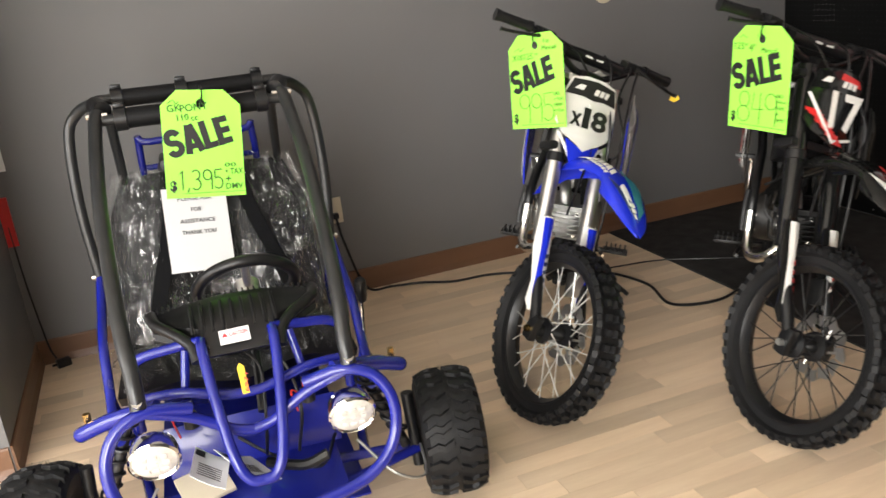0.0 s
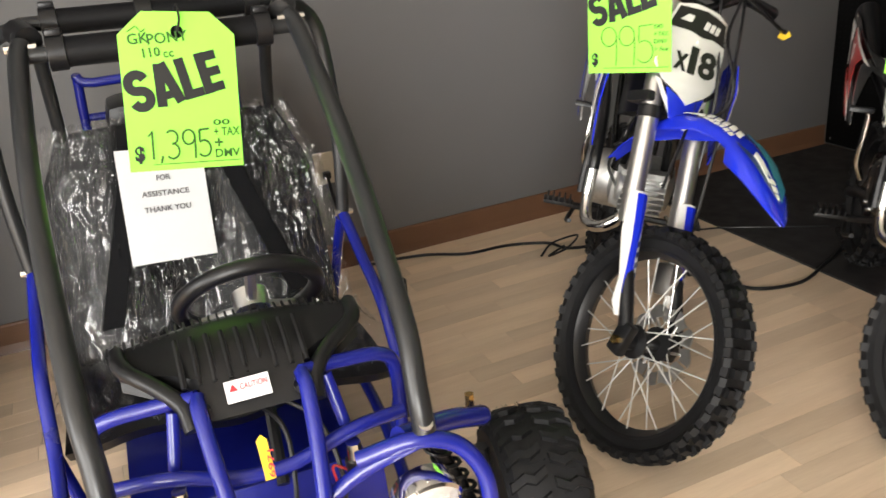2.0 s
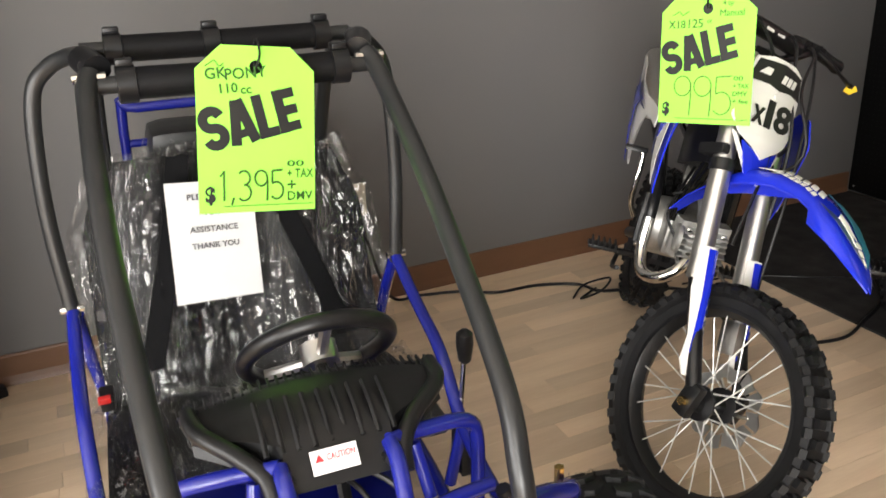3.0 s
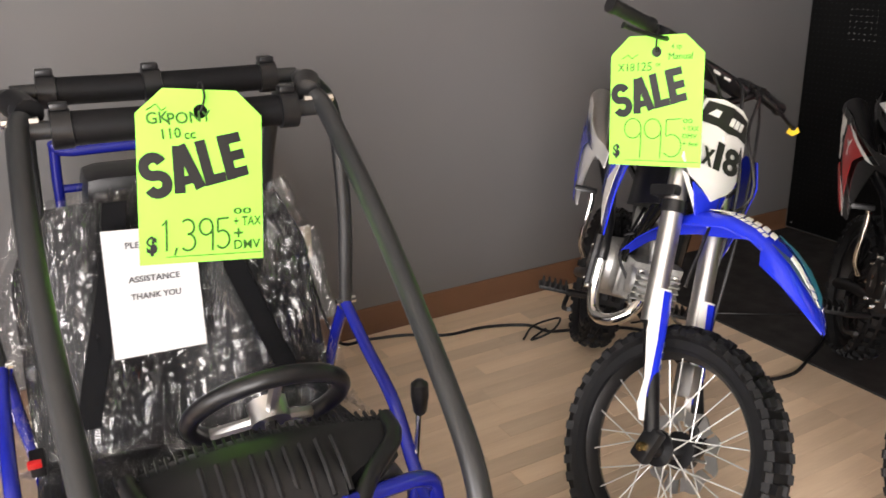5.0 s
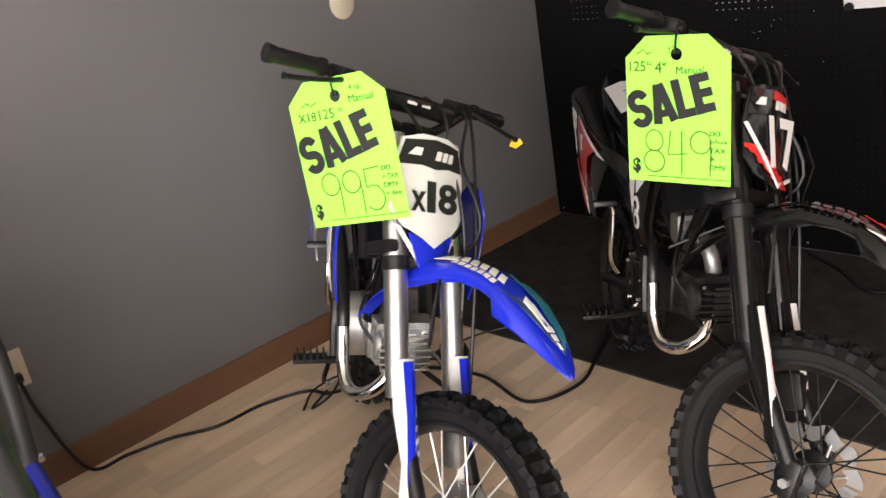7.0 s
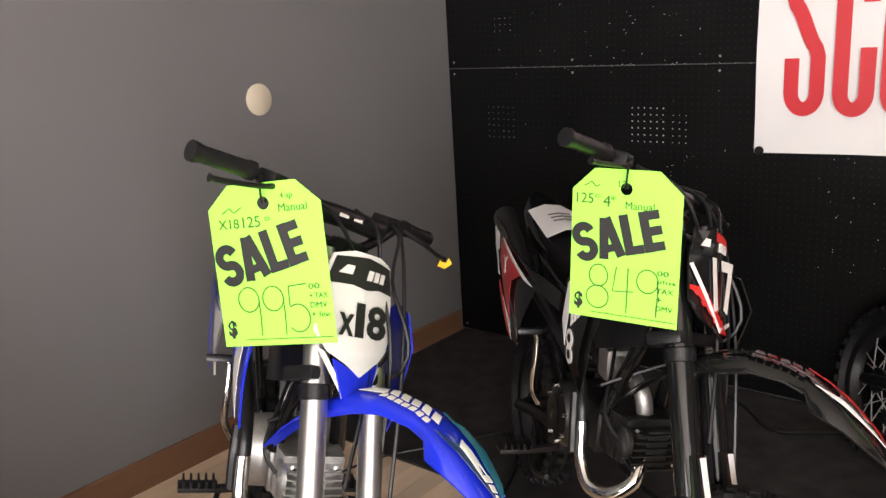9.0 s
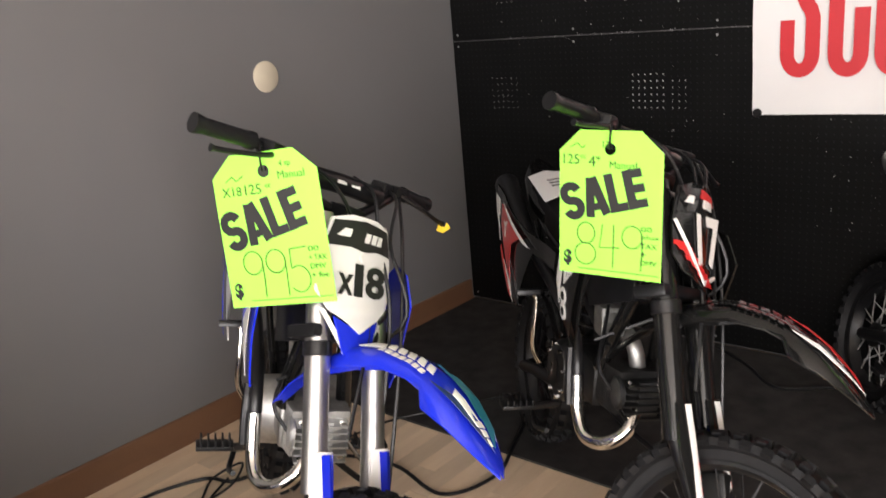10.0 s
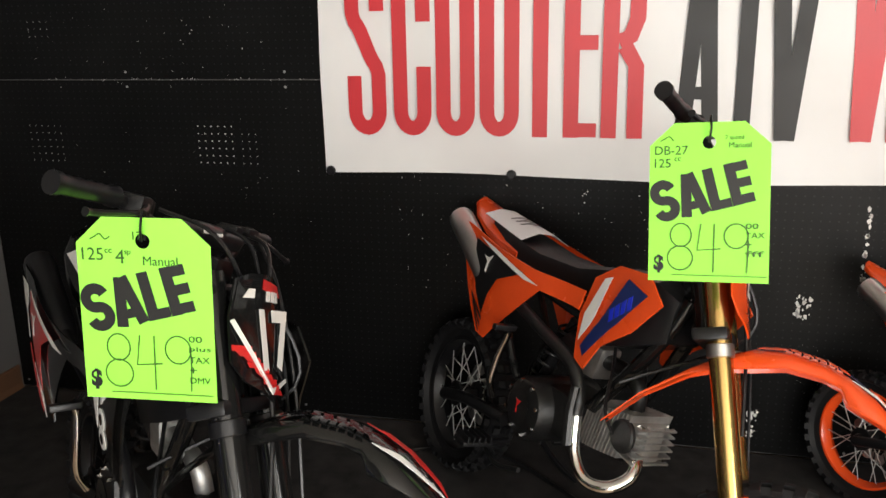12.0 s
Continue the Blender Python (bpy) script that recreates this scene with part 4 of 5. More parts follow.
    for x, z, w, h in ((0.66, 0.865, 0.05, 0.05), (0.58, 0.855, 0.062, 0.07), (0.42, 0.82, 0.072, 0.08), (0.24, 0.815, 0.08, 0.075), (0.06, 0.835, 0.08, 0.06), (-0.06, 0.852, 0.06, 0.035)):
        seat_secs.append([Vector((x, w * u, z + h * v)) for u, v in ((-1, -1), (-1, -0.3), (-0.92, -0.08), (-0.6, 0.02), (0, 0.06), (0.6, 0.02), (0.92, -0.08), (1, -0.3), (1, -1), (0, -1))])
    piece("seat", loft(seat_secs), SEAT, bike, "black padded vinyl seat")
    tank_secs = []
    for x, z, w, h in ((0.79, 0.84, 0.05, 0.11), (0.74, 0.875, 0.085, 0.17), (0.64, 0.865, 0.10, 0.20), (0.54, 0.82, 0.08, 0.14)):
        tank_secs.append([Vector((x, w * u, z + h * v)) for u, v in ((-1, -1), (-1, -0.3), (-0.9, -0.08), (-0.5, 0), (0, 0.02), (0.5, 0), (0.9, -0.08), (1, -0.3), (1, -1), (0, -1))])
    tank = piece("fuel_tank", loft(tank_secs), BLACK, bike)
    piece("fuel_cap", rod((0.69, 0, 0.87), (0.69, 0, 0.90), 0.025, 16), BLACK, tank)
    tail = piece("rear_fender", loft([arch(x, z, w, 0.02, 0.0, lip=l) for x, z, w, l in ((0.14, 0.80, 0.085, 0.02), (0.04, 0.815, 0.09, 0.02), (-0.06, 0.835, 0.085, 0.012), (-0.16, 0.862, 0.07, 0.004), (-0.235, 0.885, 0.04, 0.0), (-0.25, 0.89, 0.02, 0))]), st["tail"], bike)
    if st["name"] == "orange":
        shroud_o = [(0.84, 0.83), (0.78, 0.885), (0.68, 0.88), (0.60, 0.83), (0.575, 0.73), (0.61, 0.62), (0.655, 0.605), (0.69, 0.68), (0.77, 0.745)]
        flash = [(0.80, 0.84), (0.73, 0.86), (0.68, 0.76), (0.63, 0.66), (0.65, 0.64), (0.71, 0.73)]
        blaze = [(0.675, 0.85), (0.65, 0.84), (0.605, 0.74), (0.615, 0.67), (0.64, 0.72)]
    else:
        shroud_o = [(0.84, 0.83), (0.78, 0.885), (0.68, 0.88), (0.60, 0.83), (0.61, 0.73), (0.67, 0.63), (0.75, 0.585), (0.78, 0.66), (0.80, 0.745)]
        flash = [(0.80, 0.83), (0.73, 0.86), (0.69, 0.76), (0.70, 0.66), (0.745, 0.61), (0.76, 0.70)]
        blaze = [(0.69, 0.85), (0.65, 0.84), (0.635, 0.74), (0.66, 0.68), (0.675, 0.76)]
    panel_o = [(0.58, 0.79), (0.36, 0.785), (0.16, 0.80), (-0.10, 0.835), (-0.06, 0.75), (0.04, 0.65), (0.17, 0.535), (0.215, 0.53), (0.205, 0.63), (0.235, 0.705), (0.40, 0.738), (0.57, 0.74)]
    for s in (-1, 1):
        c1, c2 = (0.689, 0.756), (0.232, 0.709)
        sh = piece("shroud", side_plate(shroud_o, st["shroud_y"] * s, 0.02), st["shroud"], bike, st["shroud_label"])
        piece("shroud_decal", decal(flash, st["shroud_y"], s, 0.0205, c1), st["sd1"], sh, smooth=False)
        piece("shroud_decal", decal(blaze, st["shroud_y"], s, 0.0205, c1), st["sd2"], sh, smooth=False)
        for i in range(4):
            a, b = 0.70 + 0.017 * i, 0.775 + 0.014 * i
            piece("shroud_mark", decal([(a, b - 0.028), (a + 0.012, b - 0.018), (a + 0.008, b + 0.012), (a - 0.004, b + 0.002)], st["shroud_y"] + 0.0015, s, 0.0205, c1), st["sd3"], sh, smooth=False)
        pn = piece("side_panel", side_plate(panel_o, st["panel_y"] * s, 0.018), st["panel"], bike, st["panel_label"])
        piece("panel_decal", decal([(0.33, 0.765), (0.03, 0.798), (0.05, 0.735), (0.12, 0.655), (0.185, 0.60), (0.19, 0.66), (0.215, 0.715)], st["panel_y"] + 0.0000, s, 0.0185, c2), st["pd1"], pn, smooth=False)
        piece("panel_decal", decal([(0.06, 0.808), (0.16, 0.785), (0.34, 0.75), (0.40, 0.75), (0.17, 0.795)], st["panel_y"] + 0.0015, s, 0.0185, c2), st["pd2"], pn, smooth=False)
        for i in range(3):
            piece("panel_stripe", decal([(0.10 + 0.02 * i, 0.645 - 0.02 * i), (0.195, 0.59 - 0.02 * i), (0.197, 0.58 - 0.02 * i), (0.105 + 0.02 * i, 0.634 - 0.02 * i)], st["panel_y"] + 0.0015, s, 0.0185, c2), st["pd3"], pn, smooth=False)
        piece("panel_mark", decal([(0.115, 0.765), (0.14, 0.75), (0.14, 0.72), (0.15, 0.72), (0.15, 0.75), (0.17, 0.775), (0.145, 0.763)], st["panel_y"] + 0.0035, s, 0.0185, c2), st["pmark"], pn, smooth=False)
        if st["number"] == "17":
            for u in (0.0, 1.0):
                piece("shroud_ring", decal([(0.70 + 0.021 * math.cos(q), 0.715 - 0.042 * u + 0.024 * math.sin(q)) for q in (6.2832 * i / 14 for i in range(14))], st["shroud_y"] + 0.002, s, 0.0205, c1), WHITE, sh, smooth=False)
                piece("shroud_ring", decal([(0.70 + 0.010 * math.cos(q), 0.715 - 0.042 * u + 0.012 * math.sin(q)) for q in (6.2832 * i / 14 for i in range(14))], st["shroud_y"] + 0.0035, s, 0.0205, c1), GLOSS, sh, smooth=False)
        if st["number"] == "17":
            piece("panel_figure", decal([(-0.06, 0.815), (0.0, 0.805), (0.03, 0.76), (-0.005, 0.755), (0.03, 0.73), (0.05, 0.69), (0.02, 0.69), (-0.03, 0.755)], st["panel_y"] + 0.004, s, 0.0185, c2), WHITE, pn, smooth=False)
            piece("panel_edge", decal([(0.04, 0.665), (0.16, 0.56), (0.185, 0.55), (0.10, 0.655), (0.06, 0.68)], st["panel_y"] + 0.004, s, 0.0185, c2), RED, pn, smooth=False)
    if st["note"]:
        nb = slab([(-0.12, -0.075), (0.13, -0.085), (0.13, 0.085), (-0.12, 0.08)], 0.0015, cuts=2, bend=lambda c: (0.02 + c.x, c.y, 0.868 - 0.1 * c.x - 4 * c.y * c.y + c.z))
        nt = piece("seat_note", nb, PAPER, bike, "white paper note taped over the seat")
        for i in range(3):
            piece("note_line", slab([(-0.025 + 0.03 * i, -0.04), (-0.015 + 0.03 * i, -0.04), (-0.015 + 0.03 * i, 0.03), (-0.025 + 0.03 * i, 0.03)], 0.0006, cuts=1, bend=lambda c: (0.02 + c.x, c.y, 0.8702 - 0.1 * c.x - 4 * c.y * c.y + c.z)), GREY_INK, nt, smooth=False)
    return bike


BLUE_STYLE = dict(name="blue", fwd=1.0, fork_r=0.0255, fork_low=0.50, leg_y=0.089, plate_y=-0.028, panel_y=0.172, shroud_y=0.145, bar_up=0.0, bar_fwd=0.025, mid_pipe=BLACK, shift=0.0, bar_roll=0, tyre_r=0.289, rim=BLACK, rim_f=BLACK, spoke=SPOKE, fork=STEEL, fork_label="brushed silver fork tube", slider=BLACK, collar=BLACK, guard=WHITE, guard2=BLUE, guard3=NAVY, clamp=BLACK,
    bar=BLACK, grip=BLACK, plate=WHITE, plate_label="white number plate reading x18", band=BLACK_INK, mark=WHITE, corner=NAVY, number="x18", fender=BLUE, fender_label="glossy blue front fender with white lettering shapes",
    fmark=WHITE, fmark2=NAVY, fmark3=TEAL, chassis=GLOSS, swing=BLACK, spring=BLACK, engine=CAST, fin=CAST, emark=WHITE, muffler=STEEL, tail=WHITE, shroud=BLUE, shroud_label="blue and white radiator shroud",
    sd1=WHITE, sd2=NAVY, sd3=BLUE, panel=WHITE, panel_label="white side panel with blue print", pd1=BLUE, pd2=NAVY, pd3=BLUE, pmark=NAVY, note=False)
BLACK_STYLE = dict(BLUE_STYLE, name="black", fwd=0.6, bar_fwd=0.0, fork_r=0.029, leg_y=0.080, plate_y=0.002, shroud_y=0.155, tyre_r=0.296, spoke=BLACK, fork=GLOSS, fork_label="gloss black fork tube", collar=BLACK, guard=GLOSS, guard2=WHITE, guard3=RED, plate=GLOSS, plate_label="black number plate with a white 17", band=GLOSS,
    number="17", fender=GLOSS, fender_label="gloss black front fender with white and red stripes", fmark=GLOSS, fmark2=WHITE, fmark3=RED, spring=BLACK, engine=DARKMETAL, fin=DARKMETAL, emark=CHROME, muffler=BLACK, tail=GLOSS,
    shroud=GLOSS, shroud_label="black shroud with white and red print", sd1=GLOSS, sd2=WHITE, sd3=WHITE, panel=GLOSS, panel_label="black side panel with red and white print", pd1=RED, pd2=WHITE, pd3=WHITE, pmark=WHITE, note=True)
ORANGE_STYLE = dict(BLUE_STYLE, name="orange", fwd=0.0, bar_fwd=0.0, mid_pipe=DARKMETAL, fork_low=0.43, shift=-0.05, leg_y=0.083, panel_y=0.145, shroud_y=0.125, bar_up=0.09, fork=GOLD, fork_label="gold fork tube", slider=BLACK, collar=STEEL, guard=ORANGE, guard2=WHITE, guard3=BLACK_INK, plate=ORANGE, plate_label="orange number plate", band=BLACK_INK, number="2", fender=ORANGE,
    fender_label="bright orange front fender", fmark=ORANGE, fmark2=WHITE, fmark3=NAVY, spring=BLACK, engine=DARKMETAL, fin=CAST, emark=RED, tail=ORANGE, shroud=ORANGE, shroud_label="orange shroud with blue and white print", sd1=NAVY, sd2=WHITE, sd3=BLUE,
    panel=ORANGE, panel_label="orange and black side panel", pd1=BLACK, pd2=WHITE, pd3=BLACK, pmark=WHITE, note=True, rim_f=STEEL, clamp=BLACK)
SMALL_STYLE = dict(ORANGE_STYLE, rim=ORANGE, rim_f=ORANGE, note=False)


def stand(x, y, yaw, lean, size=1.0):
    return pose(x, y, 0.016, 0, 0, yaw) @ Matrix.Rotation(-radians(lean), 4, "X") @ Matrix.Scale(size, 4)


dirt_bike(stand(0.419, -1.599, -34.1, 12.8, 0.984), radians(12.8), radians(38.5), BLUE_STYLE, "blue and white dirt bike with silver forks, leaning on its stand")
dirt_bike(stand(1.015, -0.938, -41.2, 7, 0.96), radians(7), radians(42), BLACK_STYLE, "black dirt bike with red and white print, number 17")
dirt_bike(stand(1.893, -0.345, -51.5, 14, 0.96), radians(14), radians(38), ORANGE_STYLE, "orange dirt bike with gold forks and a paper on its seat")
dirt_bike(stand(3.10, -0.30, -50, 8, 0.78), radians(8), radians(20), SMALL_STYLE, "small orange dirt bike with orange rims beside the pegboard")

# ---- sale tags ----
def curl(cx, cy, rx, ry, a0, a1, n=18):
    return [(cx + rx * math.cos(radians(a0 + (a1 - a0) * i / n)), cy + ry * math.sin(radians(a0 + (a1 - a0) * i / n))) for i in range(n + 1)]


# hand-drawn digits as pen lines in a unit box
DIGITS = {"9": [curl(0.48, 0.73, 0.46, 0.26, 20, 380) + [(0.93, 0.8), (0.94, 0.4), (0.9, -0.04)]],
          "5": [[(0.12, 0.98), (0.10, 0.58)] + curl(0.42, 0.30, 0.5, 0.29, 125, -140), [(0.12, 0.97), (0.9, 1.0)]],
          "8": [curl(0.5, 0.74, 0.42, 0.25, 270, -90), curl(0.48, 0.25, 0.5, 0.26, 90, 450)],
          "4": [[(0.2, 0.98), (0.06, 0.42), (0.98, 0.46)], [(0.72, 0.98), (0.70, -0.04)]],
          "1": [[(0.1, 0.82), (0.6, 1.0), (0.55, 0.0)]], ",": [[(0.6, 0.1), (0.2, -0.14)]],
          "3": [curl(0.4, 0.75, 0.45, 0.24, 140, -90, 12) + curl(0.4, 0.26, 0.5, 0.27, 90, -140, 14)]}


def sale_tag(bl, br, top_mid, lines, price, small, label):
    """A neon card hung by its punched hole: two lower corners and the middle of its upper edge give its plane."""
    bl, br = Vector(bl), Vector(br)
    mid = (bl + br) / 2
    w, h = (br - bl).length, 0.297
    m = frame_of(mid, br - bl, Vector(top_mid) - mid)
    tag = thing("sale_tag", m, label, "sale tag", "neon sale tags")
    out = [(-w / 2, 0), (w / 2, 0), (w / 2, h - 0.042), (w / 2 - 0.045, h), (-w / 2 + 0.045, h), (-w / 2, h - 0.042)]
    # the card with a punched hole
    bm = bmesh.new()
    loops = [out, [(0.012 * math.cos(a), h - 0.037 + 0.012 * math.sin(a)) for a in (6.2832 * i / 24 for i in range(24))]]
    edges = []
    for loop in loops:
        vs = [bm.verts.new((x, y, 0)) for x, y in loop]
        edges += [bm.edges.new((a, b)) for a, b in zip(vs, vs[1:] + vs[:1])]
    bmesh.ops.triangle_fill(bm, edges=edges, use_beauty=True)
    grown = bmesh.ops.extrude_face_region(bm, geom=bm.faces[:])
    for v in (e for e in grown["geom"] if isinstance(e, bmesh.types.BMVert)):
        v.co.z += 0.0012
    for v in bm.verts:
        v.co.z += 0.002 * (v.co.y / h) ** 2
    part("card", bm, NEON, tag, smooth=False)
    z = 0.0036

    def write(body, x, y, height, width=None, bold=0.0, mat=PEN, turn=0.0, name="lettering"):
        return part(name, text_mesh(body, height, pose(x, y, z, 0, 0, turn), width, bold), mat, tag, smooth=False)

    turn = pose(-w * 0.43, h * 0.36, z, 0, 0, 14)
    for ch, u, lw in (("S", 0.0, 0.046), ("A", 0.047, 0.052), ("L", 0.102, 0.036), ("E", 0.141, 0.038)):
        part("sale_letter", block_letter(ch, lw, 0.074, 0.0165 if ch == "S" else 0.0175), BLACK_INK, tag, smooth=False, matrix=turn @ pose(u, 0, 0) @ Matrix.Scale(1.07, 4))
    write("$", -w * 0.45, 0.015, 0.034, 0.018, 0.04, BLACK_INK, 0, "dollar_sign")
    bold = len(price) > 3
    x, dh = -w * 0.33, (0.054 if bold else 0.088)
    for ch in price:
        dw = {",": 0.010, "1": 0.014}.get(ch, dh * (0.46 if bold else 0.52))
        bm = bmesh.new()
        for q, line in enumerate(DIGITS[ch]):
            stroke(bm, [(u * dw, v * dh) for u, v in line], 0.0019 if bold else 0.0011, 0.0002 * q)
        part("price_digit", bm, PEN, tag, smooth=False, matrix=pose(x, 0.022, z))
        x += dw + (0.005 if bold else 0.004)
    for i, s in enumerate(small):
        if bold:
            write(s, w * 0.25, 0.082 - i * 0.021, 0.0165 if i else 0.011, min(0.016 * len(s), 0.05), 0.012)
        else:
            write(s, w * 0.31, 0.100 - i * 0.017, 0.010, min(0.011 * len(s), 0.036))
    part("price_rule", box((0.02, 0.012, z), (w * 0.78, 0.0012, 0.0006)), PEN, tag, smooth=False)
    for body, x, y, height in lines:
        if body.startswith("#"):
            part("brand_scrawl", tube([(x + 0.008 * i, y + height * (0.15 + 0.7 * ((i * 7) % 3) / 2), z) for i in range(int(body[1:]))], 0.0009, 4, 3), PEN, tag)
        else:
            write(body, x, y, height * (1.25 if bold else 1.1), None, 0.014 if bold else 0.0, PEN, 6 if bold else 0)
    part("tie", tube([(0, h - 0.037, 0.006), (0.004, h - 0.012, 0.014), (0.002, h + 0.012, 0.0), (0.0, h - 0.005, -0.015), (0, h - 0.037, -0.006)], 0.0022, 6), BLACK, tag, "black cable tie")
    return tag


sale_tag((1.101, -2.088, 0.847), (1.309, -2.0, 0.867), (1.164, -2.018, 1.146), (("#6", -0.085, 0.245, 0.012), ("4 sp", 0.035, 0.262, 0.013), ("Manual", 0.030, 0.242, 0.013), ("X18", -0.095, 0.218, 0.016), ("125", -0.045, 0.218, 0.018), ("cc", 0.0, 0.228, 0.006)),
         "995", ("00", "+ TAX", "DMV", "+ fee"), "neon green SALE tag priced 995, hung on the blue bike")
sale_tag((1.527, -1.566, 0.827), (1.744, -1.541, 0.823), (1.628, -1.531, 1.118), (("#5", -0.085, 0.260, 0.012), ("17", -0.015, 0.262, 0.012), ("125", -0.10, 0.228, 0.018), ("cc", -0.062, 0.240, 0.006), ("4", -0.045, 0.224, 0.020), ("sp", -0.030, 0.236, 0.008), ("Manual", 0.0, 0.222, 0.013)),
         "849", ("00", "plus", "TAX", "+", "DMV"), "neon green SALE tag priced 849, hung on the black bike")
sale_tag((2.41, -1.069, 0.919), (2.623, -1.098, 0.932), (2.520, -1.03, 1.172), (("#4", -0.088, 0.262, 0.012), ("7 speed", 0.028, 0.262, 0.009), ("Manual", 0.035, 0.249, 0.009), ("DB-27", -0.098, 0.238, 0.015), ("125", -0.098, 0.214, 0.015), ("cc", -0.062, 0.226, 0.006)),
         "849", ("00", "TAX", "+", "fff"), "neon green SALE tag priced 849, hung on the orange bike")
sale_tag((1.225, -3.207, 0.856), (1.22, -2.994, 0.826), (1.177, -3.06, 1.12), (("#5", -0.09, 0.258, 0.014), ("GK", -0.09, 0.236, 0.016), ("PONY", -0.055, 0.236, 0.016), ("110", -0.065, 0.212, 0.014), ("cc", -0.028, 0.212, 0.009)),
         "1,395", ("00", "+ TAX", "+", "DMV"), "neon green SALE tag priced 1,395, hung on the go-kart")

# ---- go-kart ----
SAG = pose(0, 0, -0.014, -1.0, 0, 0)
kart = thing("go_kart", pose(1.82, -3.14, 0.004, 0, 0, -2.9) @ pose(-1.82, 0, 0) @ SAG, "blue two-seat go-kart with black roll cage and plastic-wrapped seat", "go-kart")


def kp(name, bm, mat, parent=None, label="", smooth=True):
    return part(name, bm, mat, parent or kart, label, smooth)


for s in (-1, 1):
    kp("cage_tube", tube([(1.825, s * 0.237, 0.535), (1.80, s * 0.238, 0.60), (1.71, s * 0.25, 0.705), (1.40, s * 0.268, 0.905), (1.15, s * 0.264, 1.07), (1.10, s * 0.254, 1.105)], 0.0185, 14), SATIN, label="black front roll cage tube")
    kp("cage_tube", tube([(0.872, s * 0.372, 0.555), (0.86, s * 0.385, 0.80), (0.86, s * 0.37, 1.02), (0.88, s * 0.33, 1.09), (0.95, s * 0.27, 1.12), (1.08, s * 0.255, 1.115)], 0.0165, 14), SATIN, label="black side hoop of the roll cage")
    kp("cage_tube", tube([(0.98, s * 0.24, 1.10), (0.80, s * 0.25, 1.03), (0.62, s * 0.26, 0.75), (0.56, s * 0.27, 0.45)], 0.0155, 12), SATIN, label="black rear roll cage tube")
    kp("cage_bolt", lathe([(0.012, -0.004), (0.012, 0.004), (0.006, 0.010), (0, 0.011)], 10, pose(1.832, s * 0.237, 0.552, -60, 0, 90)), CHROME)
    kp("cage_bolt", lathe([(0.009, -0.024), (0.009, 0.024)], 8, pose(0.875, s * 0.372, 0.575)), CHROME)
    kp("cage_bolt", lathe([(0.009, -0.028), (0.009, 0.028)], 8, pose(1.11, s * 0.256, 1.10)), CHROME)
    kp("joint_sleeve", rod((1.09, s * 0.24, 1.11), (1.03, s * 0.262, 1.122), 0.026, 12), BLACK)
    # blue side frames
    kp("side_tube", tube([(0.872, s * 0.372, 0.57), (1.0, s * 0.375, 0.50), (1.16, s * 0.372, 0.44), (1.30, s * 0.365, 0.33), (1.50, s * 0.35, 0.30), (1.68, s * 0.31, 0.40)], 0.0148, 12), KART_BLUE)
    kp("side_tube", tube([(0.872, s * 0.365, 0.56), (0.78, s * 0.36, 0.40), (0.76, s * 0.34, 0.20), (1.2, s * 0.33, 0.16), (1.6, s * 0.28, 0.17)], 0.0148, 12), KART_BLUE)
    kp("side_tube", tube([(1.30, s * 0.365, 0.34), (1.28, s * 0.34, 0.18)], 0.014, 10), KART_BLUE)
    kp("nose_ear", tube([(1.80, s * 0.20, 0.52), (1.75, s * 0.30, 0.49), (1.715, s * 0.375, 0.455), (1.70, s * 0.385, 0.445)], 0.0185, 12), KART_BLUE)
    kp("ear_bolt", rod((1.70, s * 0.365, 0.45), (1.70, s * 0.365, 0.495), 0.009, 6), GOLD)
    # head-lamp hoop
    kp("lamp_hoop", tube([(1.80, s * 0.13, 0.50), (1.825, s * 0.22, 0.525), (1.84, s * 0.29, 0.50), (1.86, s * 0.325, 0.43), (1.88, s * 0.31, 0.34), (1.90, s * 0.24, 0.275), (1.915, s * 0.12, 0.25), (1.92, 0, 0.245)], 0.0145, 12), KART_BLUE)
    kp("cross_tube", tube([(1.825, s * 0.225, 0.522), (1.80, s * 0.13, 0.475), (1.80, s * 0.05, 0.425), (1.80, 0, 0.41)], 0.0135, 10), KART_BLUE)
    kp("guard_tube", tube([(1.66, s * 0.085, 0.60), (1.70, s * 0.085, 0.585), (1.78, s * 0.075, 0.50), (1.86, s * 0.055, 0.38), (1.88, s * 0.03, 0.33), (1.882, 0, 0.322)], 0.0135, 10), KART_BLUE, label="blue nose guard tube")
    kp("guard_tube", tube([(1.66, s * 0.085, 0.60), (1.63, s * 0.15, 0.585), (1.60, s * 0.24, 0.56), (1.58, s * 0.27, 0.50), (1.58, s * 0.27, 0.36)], 0.0135, 10), KART_BLUE)
    kp("guard_tube", tube([(1.70, s * 0.24, 0.50), (1.72, s * 0.15, 0.505), (1.73, s * 0.05, 0.48), (1.73, 0, 0.475)], 0.0125, 10), KART_BLUE)
    kp("guard_post", rod((1.69, s * 0.14, 0.50), (1.66, s * 0.125, 0.585), 0.011, 10), KART_BLUE)
    lamp = kp("head_lamp", lathe([(0.052, -0.032), (0.058, -0.005), (0.058, 0.012), (0.053, 0.016), (0.050, 0.012), (0.040, 0.004), (0, 0.0)], 32, pose(1.845, s * 0.225, 0.42, -18, 0, -90)), CHROME, label="round chrome head lamp")
    kp("lens", lathe([(0.050, 0.010), (0.040, 0.017), (0.02, 0.020), (0.0, 0.021)], 28, pose(1.845, s * 0.225, 0.42, -18, 0, -90)), LENS, lamp)
    lm = pose(1.845, s * 0.225, 0.42, -18, 0, -90)
